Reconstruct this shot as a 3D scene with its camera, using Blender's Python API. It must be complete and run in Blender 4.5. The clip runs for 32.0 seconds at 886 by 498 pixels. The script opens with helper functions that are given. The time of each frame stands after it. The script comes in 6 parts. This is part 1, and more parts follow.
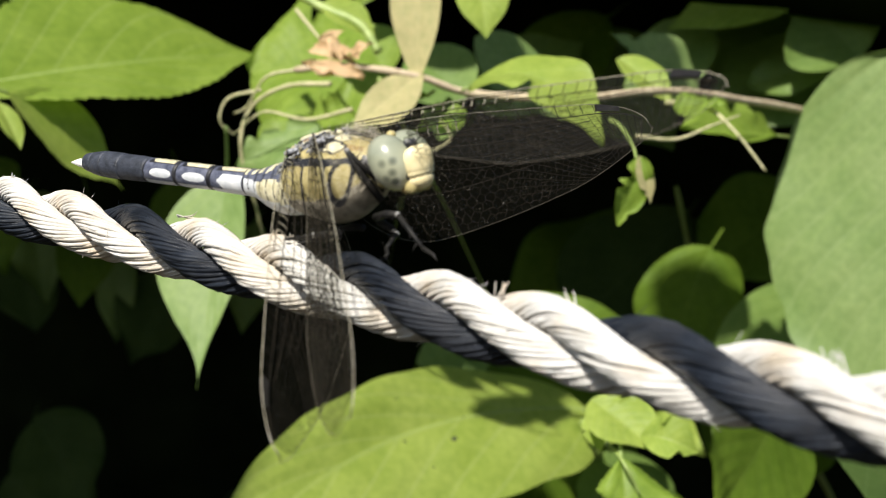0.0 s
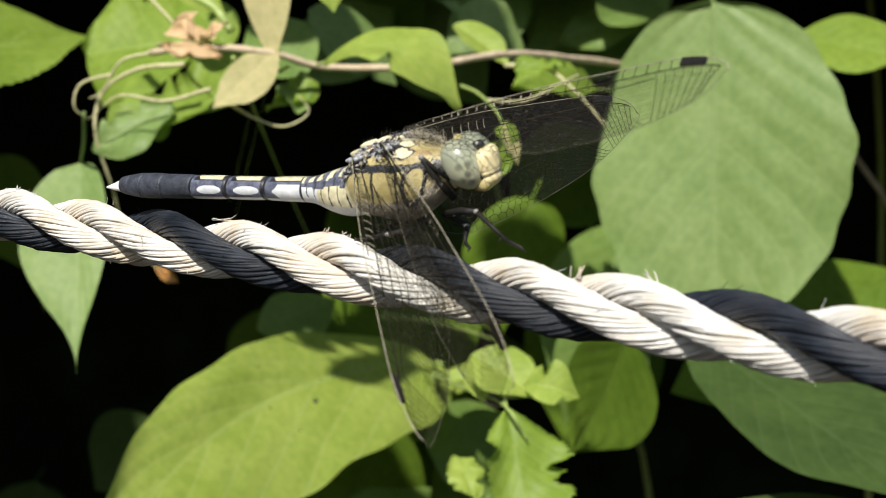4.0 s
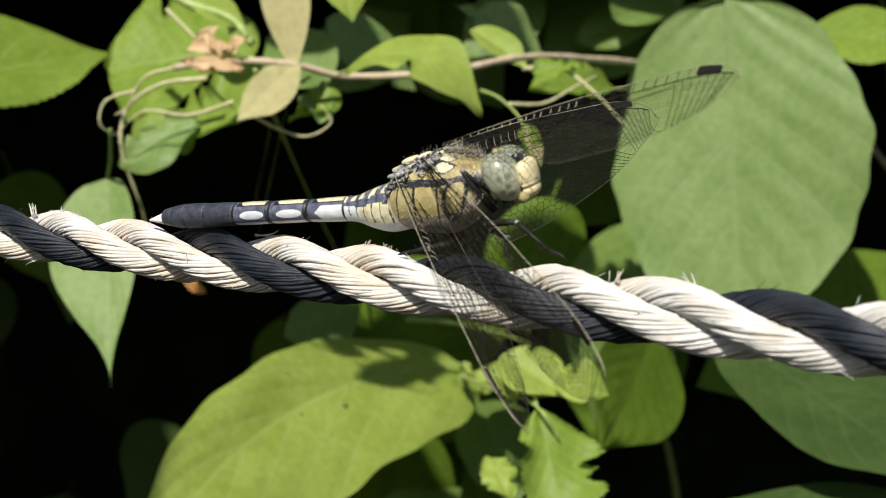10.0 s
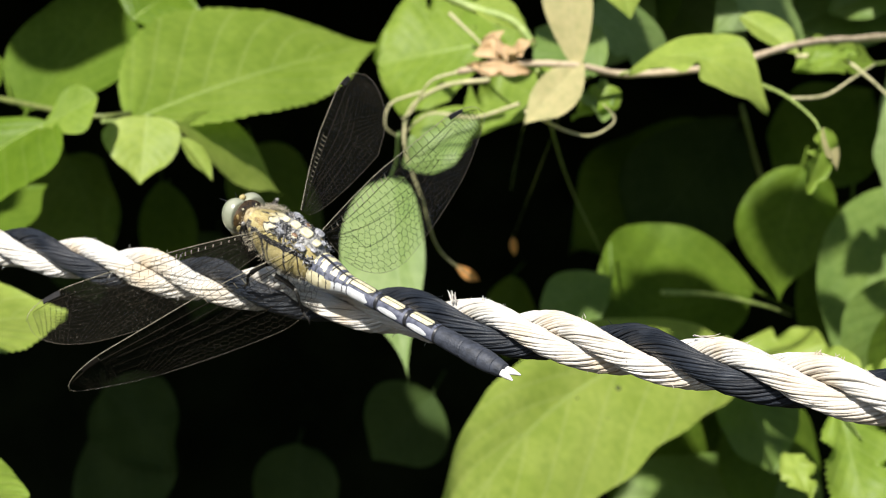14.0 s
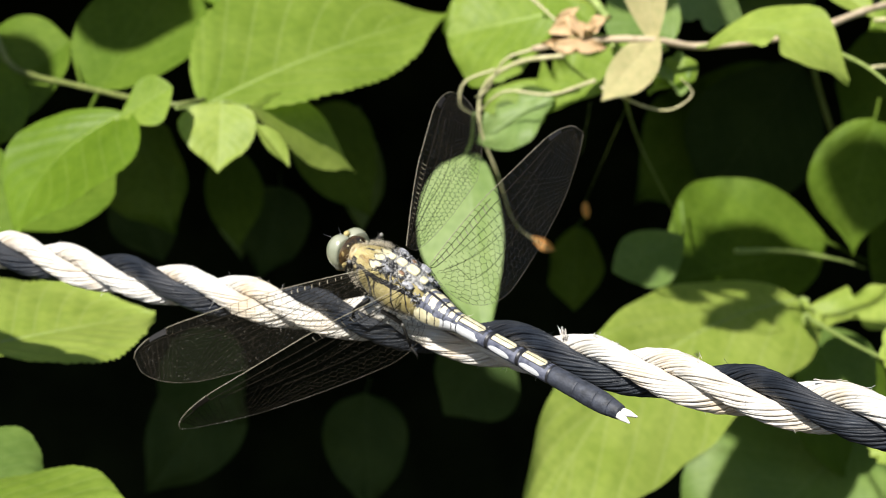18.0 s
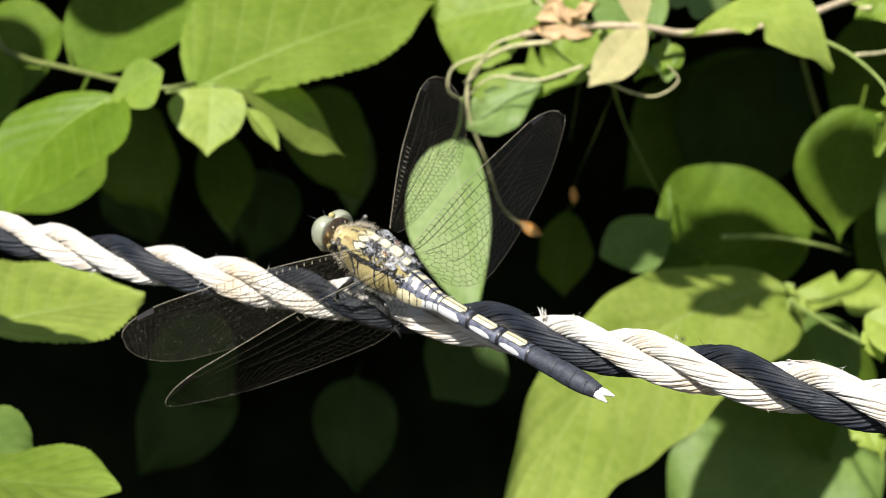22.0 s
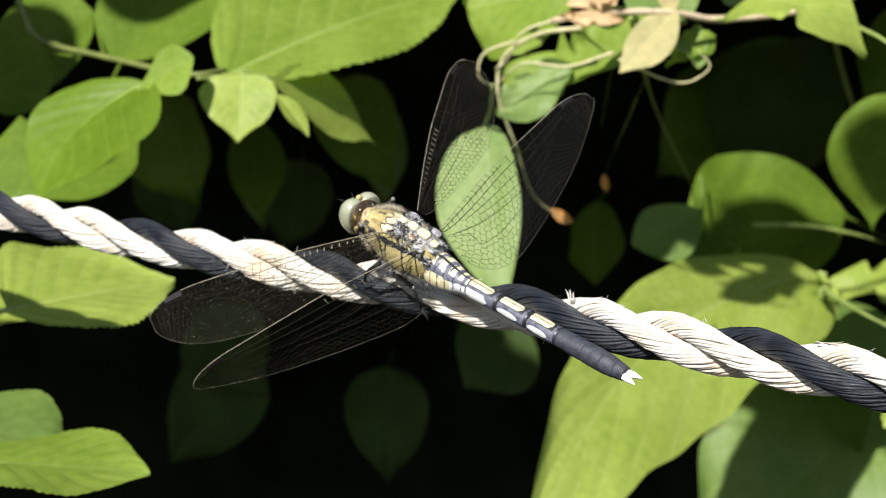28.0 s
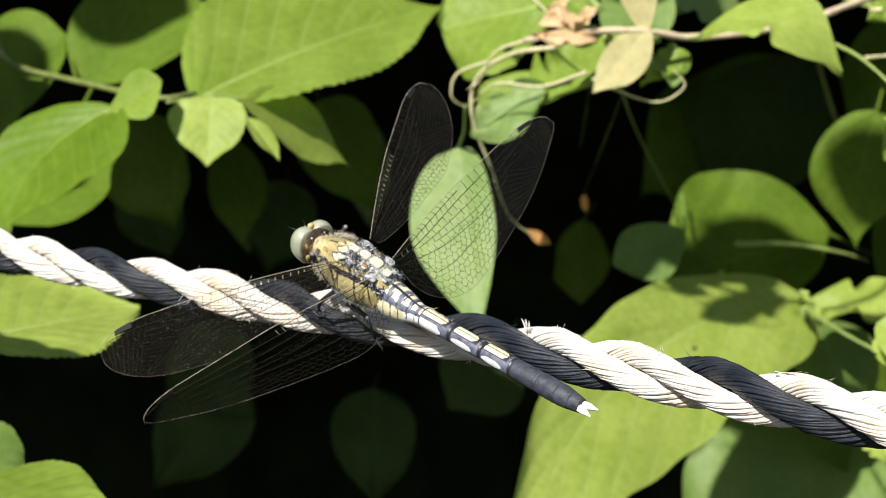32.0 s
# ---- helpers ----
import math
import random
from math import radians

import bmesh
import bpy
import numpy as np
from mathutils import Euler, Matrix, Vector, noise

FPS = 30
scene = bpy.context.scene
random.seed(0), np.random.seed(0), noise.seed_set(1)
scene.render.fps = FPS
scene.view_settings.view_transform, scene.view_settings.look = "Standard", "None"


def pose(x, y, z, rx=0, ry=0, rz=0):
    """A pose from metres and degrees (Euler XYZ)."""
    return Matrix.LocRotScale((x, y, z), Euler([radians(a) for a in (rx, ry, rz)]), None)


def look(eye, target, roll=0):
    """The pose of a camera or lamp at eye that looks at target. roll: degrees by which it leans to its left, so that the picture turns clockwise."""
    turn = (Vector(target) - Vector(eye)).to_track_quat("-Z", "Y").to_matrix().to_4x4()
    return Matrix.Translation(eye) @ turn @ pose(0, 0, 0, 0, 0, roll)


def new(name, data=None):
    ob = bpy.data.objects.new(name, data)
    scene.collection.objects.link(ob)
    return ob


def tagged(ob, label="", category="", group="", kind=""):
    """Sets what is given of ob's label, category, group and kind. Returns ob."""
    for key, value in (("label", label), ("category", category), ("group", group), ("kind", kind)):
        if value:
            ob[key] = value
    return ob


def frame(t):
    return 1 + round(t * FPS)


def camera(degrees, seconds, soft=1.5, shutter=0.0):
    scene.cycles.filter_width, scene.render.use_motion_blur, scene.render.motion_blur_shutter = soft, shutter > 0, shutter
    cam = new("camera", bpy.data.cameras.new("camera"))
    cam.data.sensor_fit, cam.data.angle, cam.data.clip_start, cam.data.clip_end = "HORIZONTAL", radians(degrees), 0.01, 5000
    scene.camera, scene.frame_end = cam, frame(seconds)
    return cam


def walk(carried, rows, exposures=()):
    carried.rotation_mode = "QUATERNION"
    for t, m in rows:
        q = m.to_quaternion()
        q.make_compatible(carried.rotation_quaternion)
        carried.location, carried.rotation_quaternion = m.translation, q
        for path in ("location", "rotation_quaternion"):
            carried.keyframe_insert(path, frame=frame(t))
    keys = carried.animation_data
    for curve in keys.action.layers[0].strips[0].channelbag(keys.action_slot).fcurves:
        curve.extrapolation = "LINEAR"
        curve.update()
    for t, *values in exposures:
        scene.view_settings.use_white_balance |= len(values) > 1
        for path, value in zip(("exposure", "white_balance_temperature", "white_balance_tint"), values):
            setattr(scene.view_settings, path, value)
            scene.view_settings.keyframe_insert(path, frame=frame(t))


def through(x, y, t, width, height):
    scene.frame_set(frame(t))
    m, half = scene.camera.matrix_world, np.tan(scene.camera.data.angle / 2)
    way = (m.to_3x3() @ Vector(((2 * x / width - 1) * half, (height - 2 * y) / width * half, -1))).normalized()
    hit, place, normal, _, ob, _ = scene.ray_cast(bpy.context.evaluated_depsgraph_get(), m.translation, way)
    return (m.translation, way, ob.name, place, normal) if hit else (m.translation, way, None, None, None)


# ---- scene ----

# ---- the camera ----
cam = camera(28.0, 32.0, soft=0.8)
PATH = [
    (0, (0.06961, -0.22291, 1.01138), (0.06183, 0.02652, 0.99637), 7.90),
    (0.5, (0.06427, -0.22666, 1.01088), (0.06175, 0.02289, 0.99603), 7.98),
    (1, (0.06054, -0.22829, 1.01106), (0.05860, 0.02130, 0.99681), 8.09),
    (1.5, (0.05525, -0.23112, 1.01279), (0.05615, 0.01845, 0.99819), 7.71),
    (2, (0.05075, -0.23330, 1.01234), (0.05656, 0.01618, 0.99741), 7.71),
    (2.5, (0.04623, -0.23633, 1.01293), (0.06167, 0.01267, 0.99676), 6.59),
    (3, (0.04305, -0.23657, 1.01328), (0.06928, 0.01145, 0.99599), 5.61),
    (3.5, (0.03992, -0.23656, 1.01303), (0.06966, 0.01102, 0.99514), 5.17),
    (5.5, (0.03507, -0.23887, 1.01198), (0.06426, 0.00880, 0.99451), 3.58),
    (6, (0.03643, -0.23845, 1.01139), (0.06634, 0.00917, 0.99448), 3.49),
    (6.5, (0.03440, -0.23811, 1.01280), (0.06534, 0.00928, 0.99442), 3.41),
    (7, (0.03513, -0.23765, 1.01205), (0.06381, 0.01007, 0.99438), 3.54),
    (7.5, (0.03504, -0.23830, 1.01164), (0.06312, 0.00951, 0.99429), 3.51),
    (8, (0.03606, -0.23960, 1.01164), (0.06410, 0.00824, 0.99468), 3.36),
    (8.5, (0.03562, -0.23910, 1.01274), (0.06418, 0.00868, 0.99576), 3.32),
    (9, (0.03684, -0.24012, 1.01420), (0.06515, 0.00772, 0.99763), 2.95),
    (9.5, (0.03379, -0.24128, 1.01410), (0.06194, 0.00661, 0.99799), 3.20),
    (10, (0.03429, -0.24149, 1.01402), (0.06262, 0.00623, 0.99587), 2.88),
    (10.5, (0.03262, -0.24213, 1.02090), (0.06345, 0.00419, 0.99127), 2.00),
    (11, (0.03548, -0.24148, 1.02050), (0.06481, 0.00531, 0.99340), 2.40),
    (11.5, (0.02763, -0.24555, 1.03006), (0.05610, 0.00164, 1.00589), 2.22),
    (12, (0.02082, -0.24599, 1.03153), (0.04640, 0.00168, 1.00910), 2.31),
    (12.5, (0.01392, -0.24619, 1.03462), (0.03546, 0.00173, 1.01077), 2.21),
    (13, (0.00674, -0.24457, 1.03526), (0.02230, 0.00358, 1.00924), 1.94),
    (13.5, (0.00173, -0.24496, 1.03485), (0.01329, 0.00310, 1.00599), 1.58),
    (14, (-0.00064, -0.24569, 1.03701), (0.00730, 0.00204, 1.00438), 1.16),
    (14.5, (-0.00691, -0.24570, 1.03856), (-0.00280, 0.00163, 1.00234), 0.25),
    (15, (-0.00698, -0.24086, 1.03944), (-0.00583, 0.00632, 1.00205), 0.05),
    (15.5, (-0.00604, -0.24082, 1.04158), (-0.00484, 0.00543, 0.99849), -1.47),
    (17.5, (-0.01128, -0.24138, 1.05234), (-0.00871, 0.00419, 1.00558), -0.72),
    (18, (-0.00889, -0.24185, 1.05281), (-0.00737, 0.00415, 1.00827), -0.65),
    (18.5, (-0.00813, -0.24236, 1.05314), (-0.00715, 0.00371, 1.00900), -0.96),
    (19, (-0.00771, -0.24352, 1.05340), (-0.00745, 0.00282, 1.01077), -0.74),
    (19.5, (-0.00614, -0.24166, 1.05283), (-0.00533, 0.00480, 1.01089), -0.46),
    (20, (-0.00758, -0.24455, 1.05074), (-0.00730, 0.00221, 1.01058), -0.35),
    (20.5, (-0.00775, -0.24580, 1.05220), (-0.00581, 0.00057, 1.00980), -0.23),
    (21, (-0.00730, -0.24553, 1.05321), (-0.00545, 0.00054, 1.00909), -0.37),
    (21.5, (-0.00615, -0.24446, 1.05261), (-0.00380, 0.00147, 1.00771), -0.30),
    (22, (-0.00745, -0.24602, 1.05296), (-0.00503, -0.00038, 1.00649), -0.31),
    (22.5, (-0.00683, -0.24330, 1.05111), (-0.00689, 0.00220, 1.00393), -0.62),
    (23, (-0.00513, -0.23995, 1.04900), (-0.00565, 0.00554, 1.00171), -0.47),
    (23.5, (-0.00298, -0.24089, 1.05012), (-0.00362, 0.00452, 1.00243), -0.82),
    (24, (-0.00471, -0.24260, 1.05115), (-0.00570, 0.00278, 1.00333), -0.74),
    (24.5, (-0.00746, -0.24536, 1.05289), (-0.00845, -0.00017, 1.00409), -0.65),
    (25, (-0.00817, -0.24527, 1.05056), (-0.01012, 0.00014, 1.00291), -0.57),
    (25.5, (-0.00770, -0.24625, 1.05210), (-0.00925, -0.00089, 1.00420), -0.61),
    (27.5, (-0.00560, -0.24160, 1.04975), (-0.00710, 0.00380, 1.00204), -0.76),
    (28, (-0.00669, -0.24561, 1.05151), (-0.00895, -0.00018, 1.00399), -0.43),
    (28.5, (-0.00809, -0.24158, 1.04902), (-0.01034, 0.00407, 1.00263), -0.41),
    (29, (-0.00690, -0.24084, 1.04965), (-0.00949, 0.00478, 1.00313), -0.54),
    (29.5, (-0.00595, -0.23972, 1.04989), (-0.00869, 0.00611, 1.00449), -0.63),
    (30, (-0.00620, -0.23827, 1.04924), (-0.00953, 0.00762, 1.00419), -0.68),
    (30.5, (-0.00592, -0.23945, 1.04873), (-0.00833, 0.00641, 1.00349), -0.57),
    (31, (-0.00360, -0.23835, 1.04814), (-0.00589, 0.00755, 1.00310), -0.67),
    (31.5, (-0.00195, -0.23793, 1.04795), (-0.00355, 0.00799, 1.00303), -0.78),
    (32, (-0.00075, -0.23954, 1.05189), (-0.00269, 0.00633, 1.00669), -0.95),
]
walk(cam, [(t, look(eye, target, roll)) for t, eye, target, roll in PATH],
     exposures=((0, 0.64), (3.5, 0.59), (5.5, 0.40), (10.5, 0.40), (12, 0.62), (14, 0.72), (20, 0.79), (32, 0.79)))
cam.data.dof.use_dof = True
cam.data.dof.focus_distance = 0.209
cam.data.dof.aperture_fstop = 62.0

# ---- light ----
SUN_FROM = Vector((-0.34, -0.65, 0.68)).normalized()
world = bpy.data.worlds.new("sky")
scene.world = world
world.use_nodes = True
sky = world.node_tree.nodes.new("ShaderNodeTexSky")
sky.sky_type, sky.sun_disc = "NISHITA", False
sky.sun_elevation = math.asin(SUN_FROM.z)
sky.sun_rotation = math.atan2(SUN_FROM.x, SUN_FROM.y)
background = world.node_tree.nodes["Background"]
background.inputs["Strength"].default_value = 0.058
world.node_tree.links.new(sky.outputs["Color"], background.inputs["Color"])
sun = new("sun", bpy.data.lights.new("sun", "SUN"))
sun.data.energy, sun.data.angle, sun.data.color = 5.0, radians(1.3), (1.0, 0.95, 0.87)
sun.matrix_world = look(SUN_FROM * 3, (0, 0, 0))

# ---- materials ----
def material(name):
    m = bpy.data.materials.new(name)
    m.use_nodes = True
    nt = m.node_tree
    return m, nt, nt.nodes["Principled BSDF"]


def node(nt, kind, **inputs):
    n = nt.nodes.new(kind)
    for key, value in inputs.items():
        n.inputs[key.replace("_", " ")].default_value = value
    return n


def ramp(nt, source, stops):
    r = nt.nodes.new("ShaderNodeValToRGB")
    while len(r.color_ramp.elements) < len(stops):
        r.color_ramp.elements.new(0.5)
    for e, (at, c) in zip(r.color_ramp.elements, stops):
        e.position, e.color = at, (*c, 1)
    nt.links.new(source, r.inputs["Fac"])
    return r.outputs["Color"]


def noise_of(nt, scale, detail=4.0, rough=0.55):
    co = nt.nodes.new("ShaderNodeTexCoord")
    n = node(nt, "ShaderNodeTexNoise", Scale=scale, Detail=detail, Roughness=rough)
    nt.links.new(co.outputs["Object"], n.inputs["Vector"])
    return n.outputs["Fac"]


def bumped(nt, b, height, strength, distance):
    n = node(nt, "ShaderNodeBump", Strength=strength, Distance=distance)
    nt.links.new(height, n.inputs["Height"])
    nt.links.new(n.outputs["Normal"], b.inputs["Normal"])


def mix(nt, a, b, fac):
    n = nt.nodes.new("ShaderNodeMix")
    n.data_type = "RGBA"
    for sock, v in ((n.inputs[6], a), (n.inputs[7], b), (n.inputs[0], fac)):
        if isinstance(v, (int, float)):
            sock.default_value = v
        elif isinstance(v, tuple):
            sock.default_value = (*v, 1)
        else:
            nt.links.new(v, sock)
    return n.outputs[2]


def plain(name, low, high, scale=800.0, rough=0.5, bump=0.0, metal=0.0, fine=None):
    m, nt, b = material(name)
    f = noise_of(nt, scale)
    c = ramp(nt, f, ((0.3, low), (0.7, high)))
    nt.links.new(c, b.inputs["Base Color"])
    b.inputs["Roughness"].default_value, b.inputs["Metallic"].default_value = rough, metal
    if bump:
        bumped(nt, b, noise_of(nt, fine or scale * 3), bump, 0.0002)
    return m


def leaf_material(name, base, vein, lobe, through=0.45, gloss=0.5, sheen=0.3):
    """Leaf tissue: a colour that drifts over the blade, pale veins by the blade's own u and v, light let through."""
    m, nt, b = material(name)
    uv = nt.nodes.new("ShaderNodeUVMap")
    sep = nt.nodes.new("ShaderNodeSeparateXYZ")
    nt.links.new(uv.outputs["UV"], sep.inputs[0])
    big = noise_of(nt, 45.0, 3.0)
    small = noise_of(nt, 420.0, 5.0)
    tone = ramp(nt, big, ((0.3, base), (0.72, lobe)))
    grain = ramp(nt, small, ((0.3, (0.82, 0.86, 0.8)), (0.7, (1.12, 1.08, 1.1))))
    mul = nt.nodes.new("ShaderNodeMix")
    mul.data_type, mul.blend_type = "RGBA", "MULTIPLY"
    mul.inputs[0].default_value = 1.0
    nt.links.new(tone, mul.inputs[6])
    nt.links.new(grain, mul.inputs[7])
    # veins: side veins sweep towards the tip
    av = node(nt, "ShaderNodeMath")
    av.operation = "ABSOLUTE"
    nt.links.new(sep.outputs["Y"], av.inputs[0])
    slant = node(nt, "ShaderNodeMath")
    slant.operation = "MULTIPLY_ADD"
    slant.inputs[1].default_value = -0.34
    nt.links.new(av.outputs[0], slant.inputs[0])
    nt.links.new(sep.outputs["X"], slant.inputs[2])
    freq = node(nt, "ShaderNodeMath")
    freq.operation = "MULTIPLY"
    freq.inputs[1].default_value = 7.5
    nt.links.new(slant.outputs[0], freq.inputs[0])
    frac = node(nt, "ShaderNodeMath")
    frac.operation = "PINGPONG"
    frac.inputs[1].default_value = 0.5
    nt.links.new(freq.outputs[0], frac.inputs[0])
    side = ramp(nt, frac.outputs[0], ((0.0, (1, 1, 1)), (0.07, (0, 0, 0))))
    mid = ramp(nt, av.outputs[0], ((0.0, (1, 1, 1)), (0.045, (0, 0, 0))))
    both = nt.nodes.new("ShaderNodeMix")
    both.data_type, both.blend_type = "RGBA", "LIGHTEN"
    both.inputs[0].default_value = 1.0
    nt.links.new(side, both.inputs[6])
    nt.links.new(mid, both.inputs[7])
    bw = nt.nodes.new("ShaderNodeRGBToBW")
    nt.links.new(both.outputs[2], bw.inputs[0])
    half = node(nt, "ShaderNodeMath")
    half.operation = "MULTIPLY"
    half.inputs[1].default_value = 0.30
    nt.links.new(bw.outputs[0], half.inputs[0])
    colour = mix(nt, mul.outputs[2], vein, half.outputs[0])
    nt.links.new(colour, b.inputs["Base Color"])
    b.inputs["Roughness"].default_value = gloss
    b.inputs["Specular IOR Level"].default_value = sheen
    bumped(nt, b, small, 0.25, 0.0004)
    t = nt.nodes.new("ShaderNodeBsdfTranslucent")
    warm = mix(nt, colour, (0.30, 0.5, 0.05), 0.25)
    nt.links.new(warm, t.inputs["Color"])
    ms = nt.nodes.new("ShaderNodeMixShader")
    ms.inputs[0].default_value = through
    nt.links.new(b.outputs[0], ms.inputs[1])
    nt.links.new(t.outputs[0], ms.inputs[2])
    nt.links.new(ms.outputs[0], nt.nodes["Material Output"].inputs["Surface"])
    return m


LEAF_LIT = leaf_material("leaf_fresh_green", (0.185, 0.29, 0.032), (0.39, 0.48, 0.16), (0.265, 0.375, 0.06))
LEAF_PALE = leaf_material("leaf_pale_green", (0.17, 0.265, 0.075), (0.30, 0.38, 0.16), (0.23, 0.32, 0.11), 0.35, 0.5)
LEAF_MID = leaf_material("leaf_glossy_green", (0.105, 0.185, 0.012), (0.24, 0.33, 0.07), (0.15, 0.25, 0.022), 0.4, 0.4)
LEAF_YOUNG = leaf_material("leaf_yellow_green", (0.29, 0.395, 0.062), (0.47, 0.54, 0.20), (0.375, 0.475, 0.10))
# darker copy of the leaf green: shade put into the colour
LEAF_SHADED = leaf_material("leaf_shaded_green", (0.066, 0.118, 0.011), (0.13, 0.19, 0.035), (0.10, 0.16, 0.018), 0.15, 0.55, 0.08)
LEAF_BLUE = leaf_material("leaf_dull_green", (0.11, 0.185, 0.042), (0.21, 0.30, 0.1), (0.165, 0.25, 0.055), 0.3)
LEAF_DEAD = leaf_material("leaf_dry_beige", (0.44, 0.39, 0.19), (0.54, 0.48, 0.28), (0.50, 0.47, 0.23), 0.35, 0.7)
STEM_GREEN = plain("green_stem", (0.20, 0.28, 0.07), (0.32, 0.40, 0.12), 400.0, 0.5, 0.2)
STEM_OLIVE = plain("olive_stem", (0.10, 0.13, 0.03), (0.19, 0.22, 0.06), 400.0, 0.6, 0.2)
TWIG = plain("pinkish_brown_twig", (0.36, 0.28, 0.18), (0.55, 0.46, 0.32), 350.0, 0.75, 0.5)
DRYLEAF = leaf_material("leaf_dry_tan", (0.56, 0.37, 0.20), (0.62, 0.50, 0.34), (0.66, 0.49, 0.30), 0.3, 0.7)
BUD = leaf_material("bud_orange", (0.70, 0.30, 0.08), (0.75, 0.42, 0.18), (0.80, 0.42, 0.15), 0.3, 0.6)
# leaf green darkened further, so its colour holds deep shade
LEAF_SHADE_DARK = leaf_material("leaf_dark_shade_green", (0.030, 0.055, 0.014), (0.07, 0.105, 0.036), (0.048, 0.08, 0.02), 0.1, 0.7, 0.1)
SPECK = plain("dark_leaf_speck", (0.02, 0.03, 0.012), (0.06, 0.07, 0.03), 900.0, 0.8)
TENDRIL = plain("pale_tendril", (0.34, 0.34, 0.16), (0.50, 0.46, 0.27), 500.0, 0.6, 0.3)

# ---- helpers for building ----
def mesh_of(name, verts, faces, mat, smooth=True, uvs=None):
    me = bpy.data.meshes.new(name)
    me.from_pydata([tuple(v) for v in verts], [], faces)
    if uvs is not None:
        layer = me.uv_layers.new(name="UVMap")
        idx = np.empty(len(me.loops), dtype=np.int32)
        me.loops.foreach_get("vertex_index", idx)
        layer.data.foreach_set("uv", np.asarray(uvs, dtype=np.float32)[idx].ravel())
    for m in mat if isinstance(mat, (list, tuple)) else [mat]:
        me.materials.append(m)
    if smooth:
        me.polygons.foreach_set("use_smooth", [True] * len(me.polygons))
    me.update()
    return me


def part(name, me, parent=None, label=""):
    ob = new(name, me)
    if parent is not None:
        ob.parent = parent
    return tagged(ob, label) if label else ob


def tube(points, radii, sides=8, cap=True):
    """Vertices and faces of a round tube along points."""
    pts = [Vector(p) for p in points]
    if isinstance(radii, (int, float)):
        radii = [radii] * len(pts)
    verts, faces = [], []
    ref = None
    for i, p in enumerate(pts):
        d = (pts[min(i + 1, len(pts) - 1)] - pts[max(i - 1, 0)]).normalized()
        if ref is None:
            ref = d.orthogonal().normalized()
        ref = (ref - d * ref.dot(d)).normalized()
        b = d.cross(ref)
        for k in range(sides):
            a = 2 * math.pi * k / sides
            verts.append(p + (ref * math.cos(a) + b * math.sin(a)) * radii[i])
    for i in range(len(pts) - 1):
        for k in range(sides):
            k2 = (k + 1) % sides
            faces.append((i * sides + k, i * sides + k2, (i + 1) * sides + k2, (i + 1) * sides + k))
    if cap:
        faces.append(tuple(range(sides))[::-1])
        n = (len(pts) - 1) * sides
        faces.append(tuple(range(n, n + sides)))
    return verts, faces


def joined(pieces):
    verts, faces = [], []
    for v, f in pieces:
        o = len(verts)
        verts += list(v)
        faces += [tuple(i + o for i in q) for q in f]
    return verts, faces


def bend(points, n):
    """A smooth line of n points through the given ones."""
    p = [Vector(q) for q in points]
    p = [p[0] * 2 - p[1]] + p + [p[-1] * 2 - p[-2]]
    out = []
    for k in range(n):
        s = k / (n - 1) * (len(p) - 3)
        i = min(int(s), len(p) - 4)
        u = s - i
        a, b, c, d = p[i : i + 4]
        out.append(0.5 * ((2 * b) + (c - a) * u + (2 * a - 5 * b + 4 * c - d) * u * u + (3 * b - a - 3 * c + d) * u ** 3))
    return out


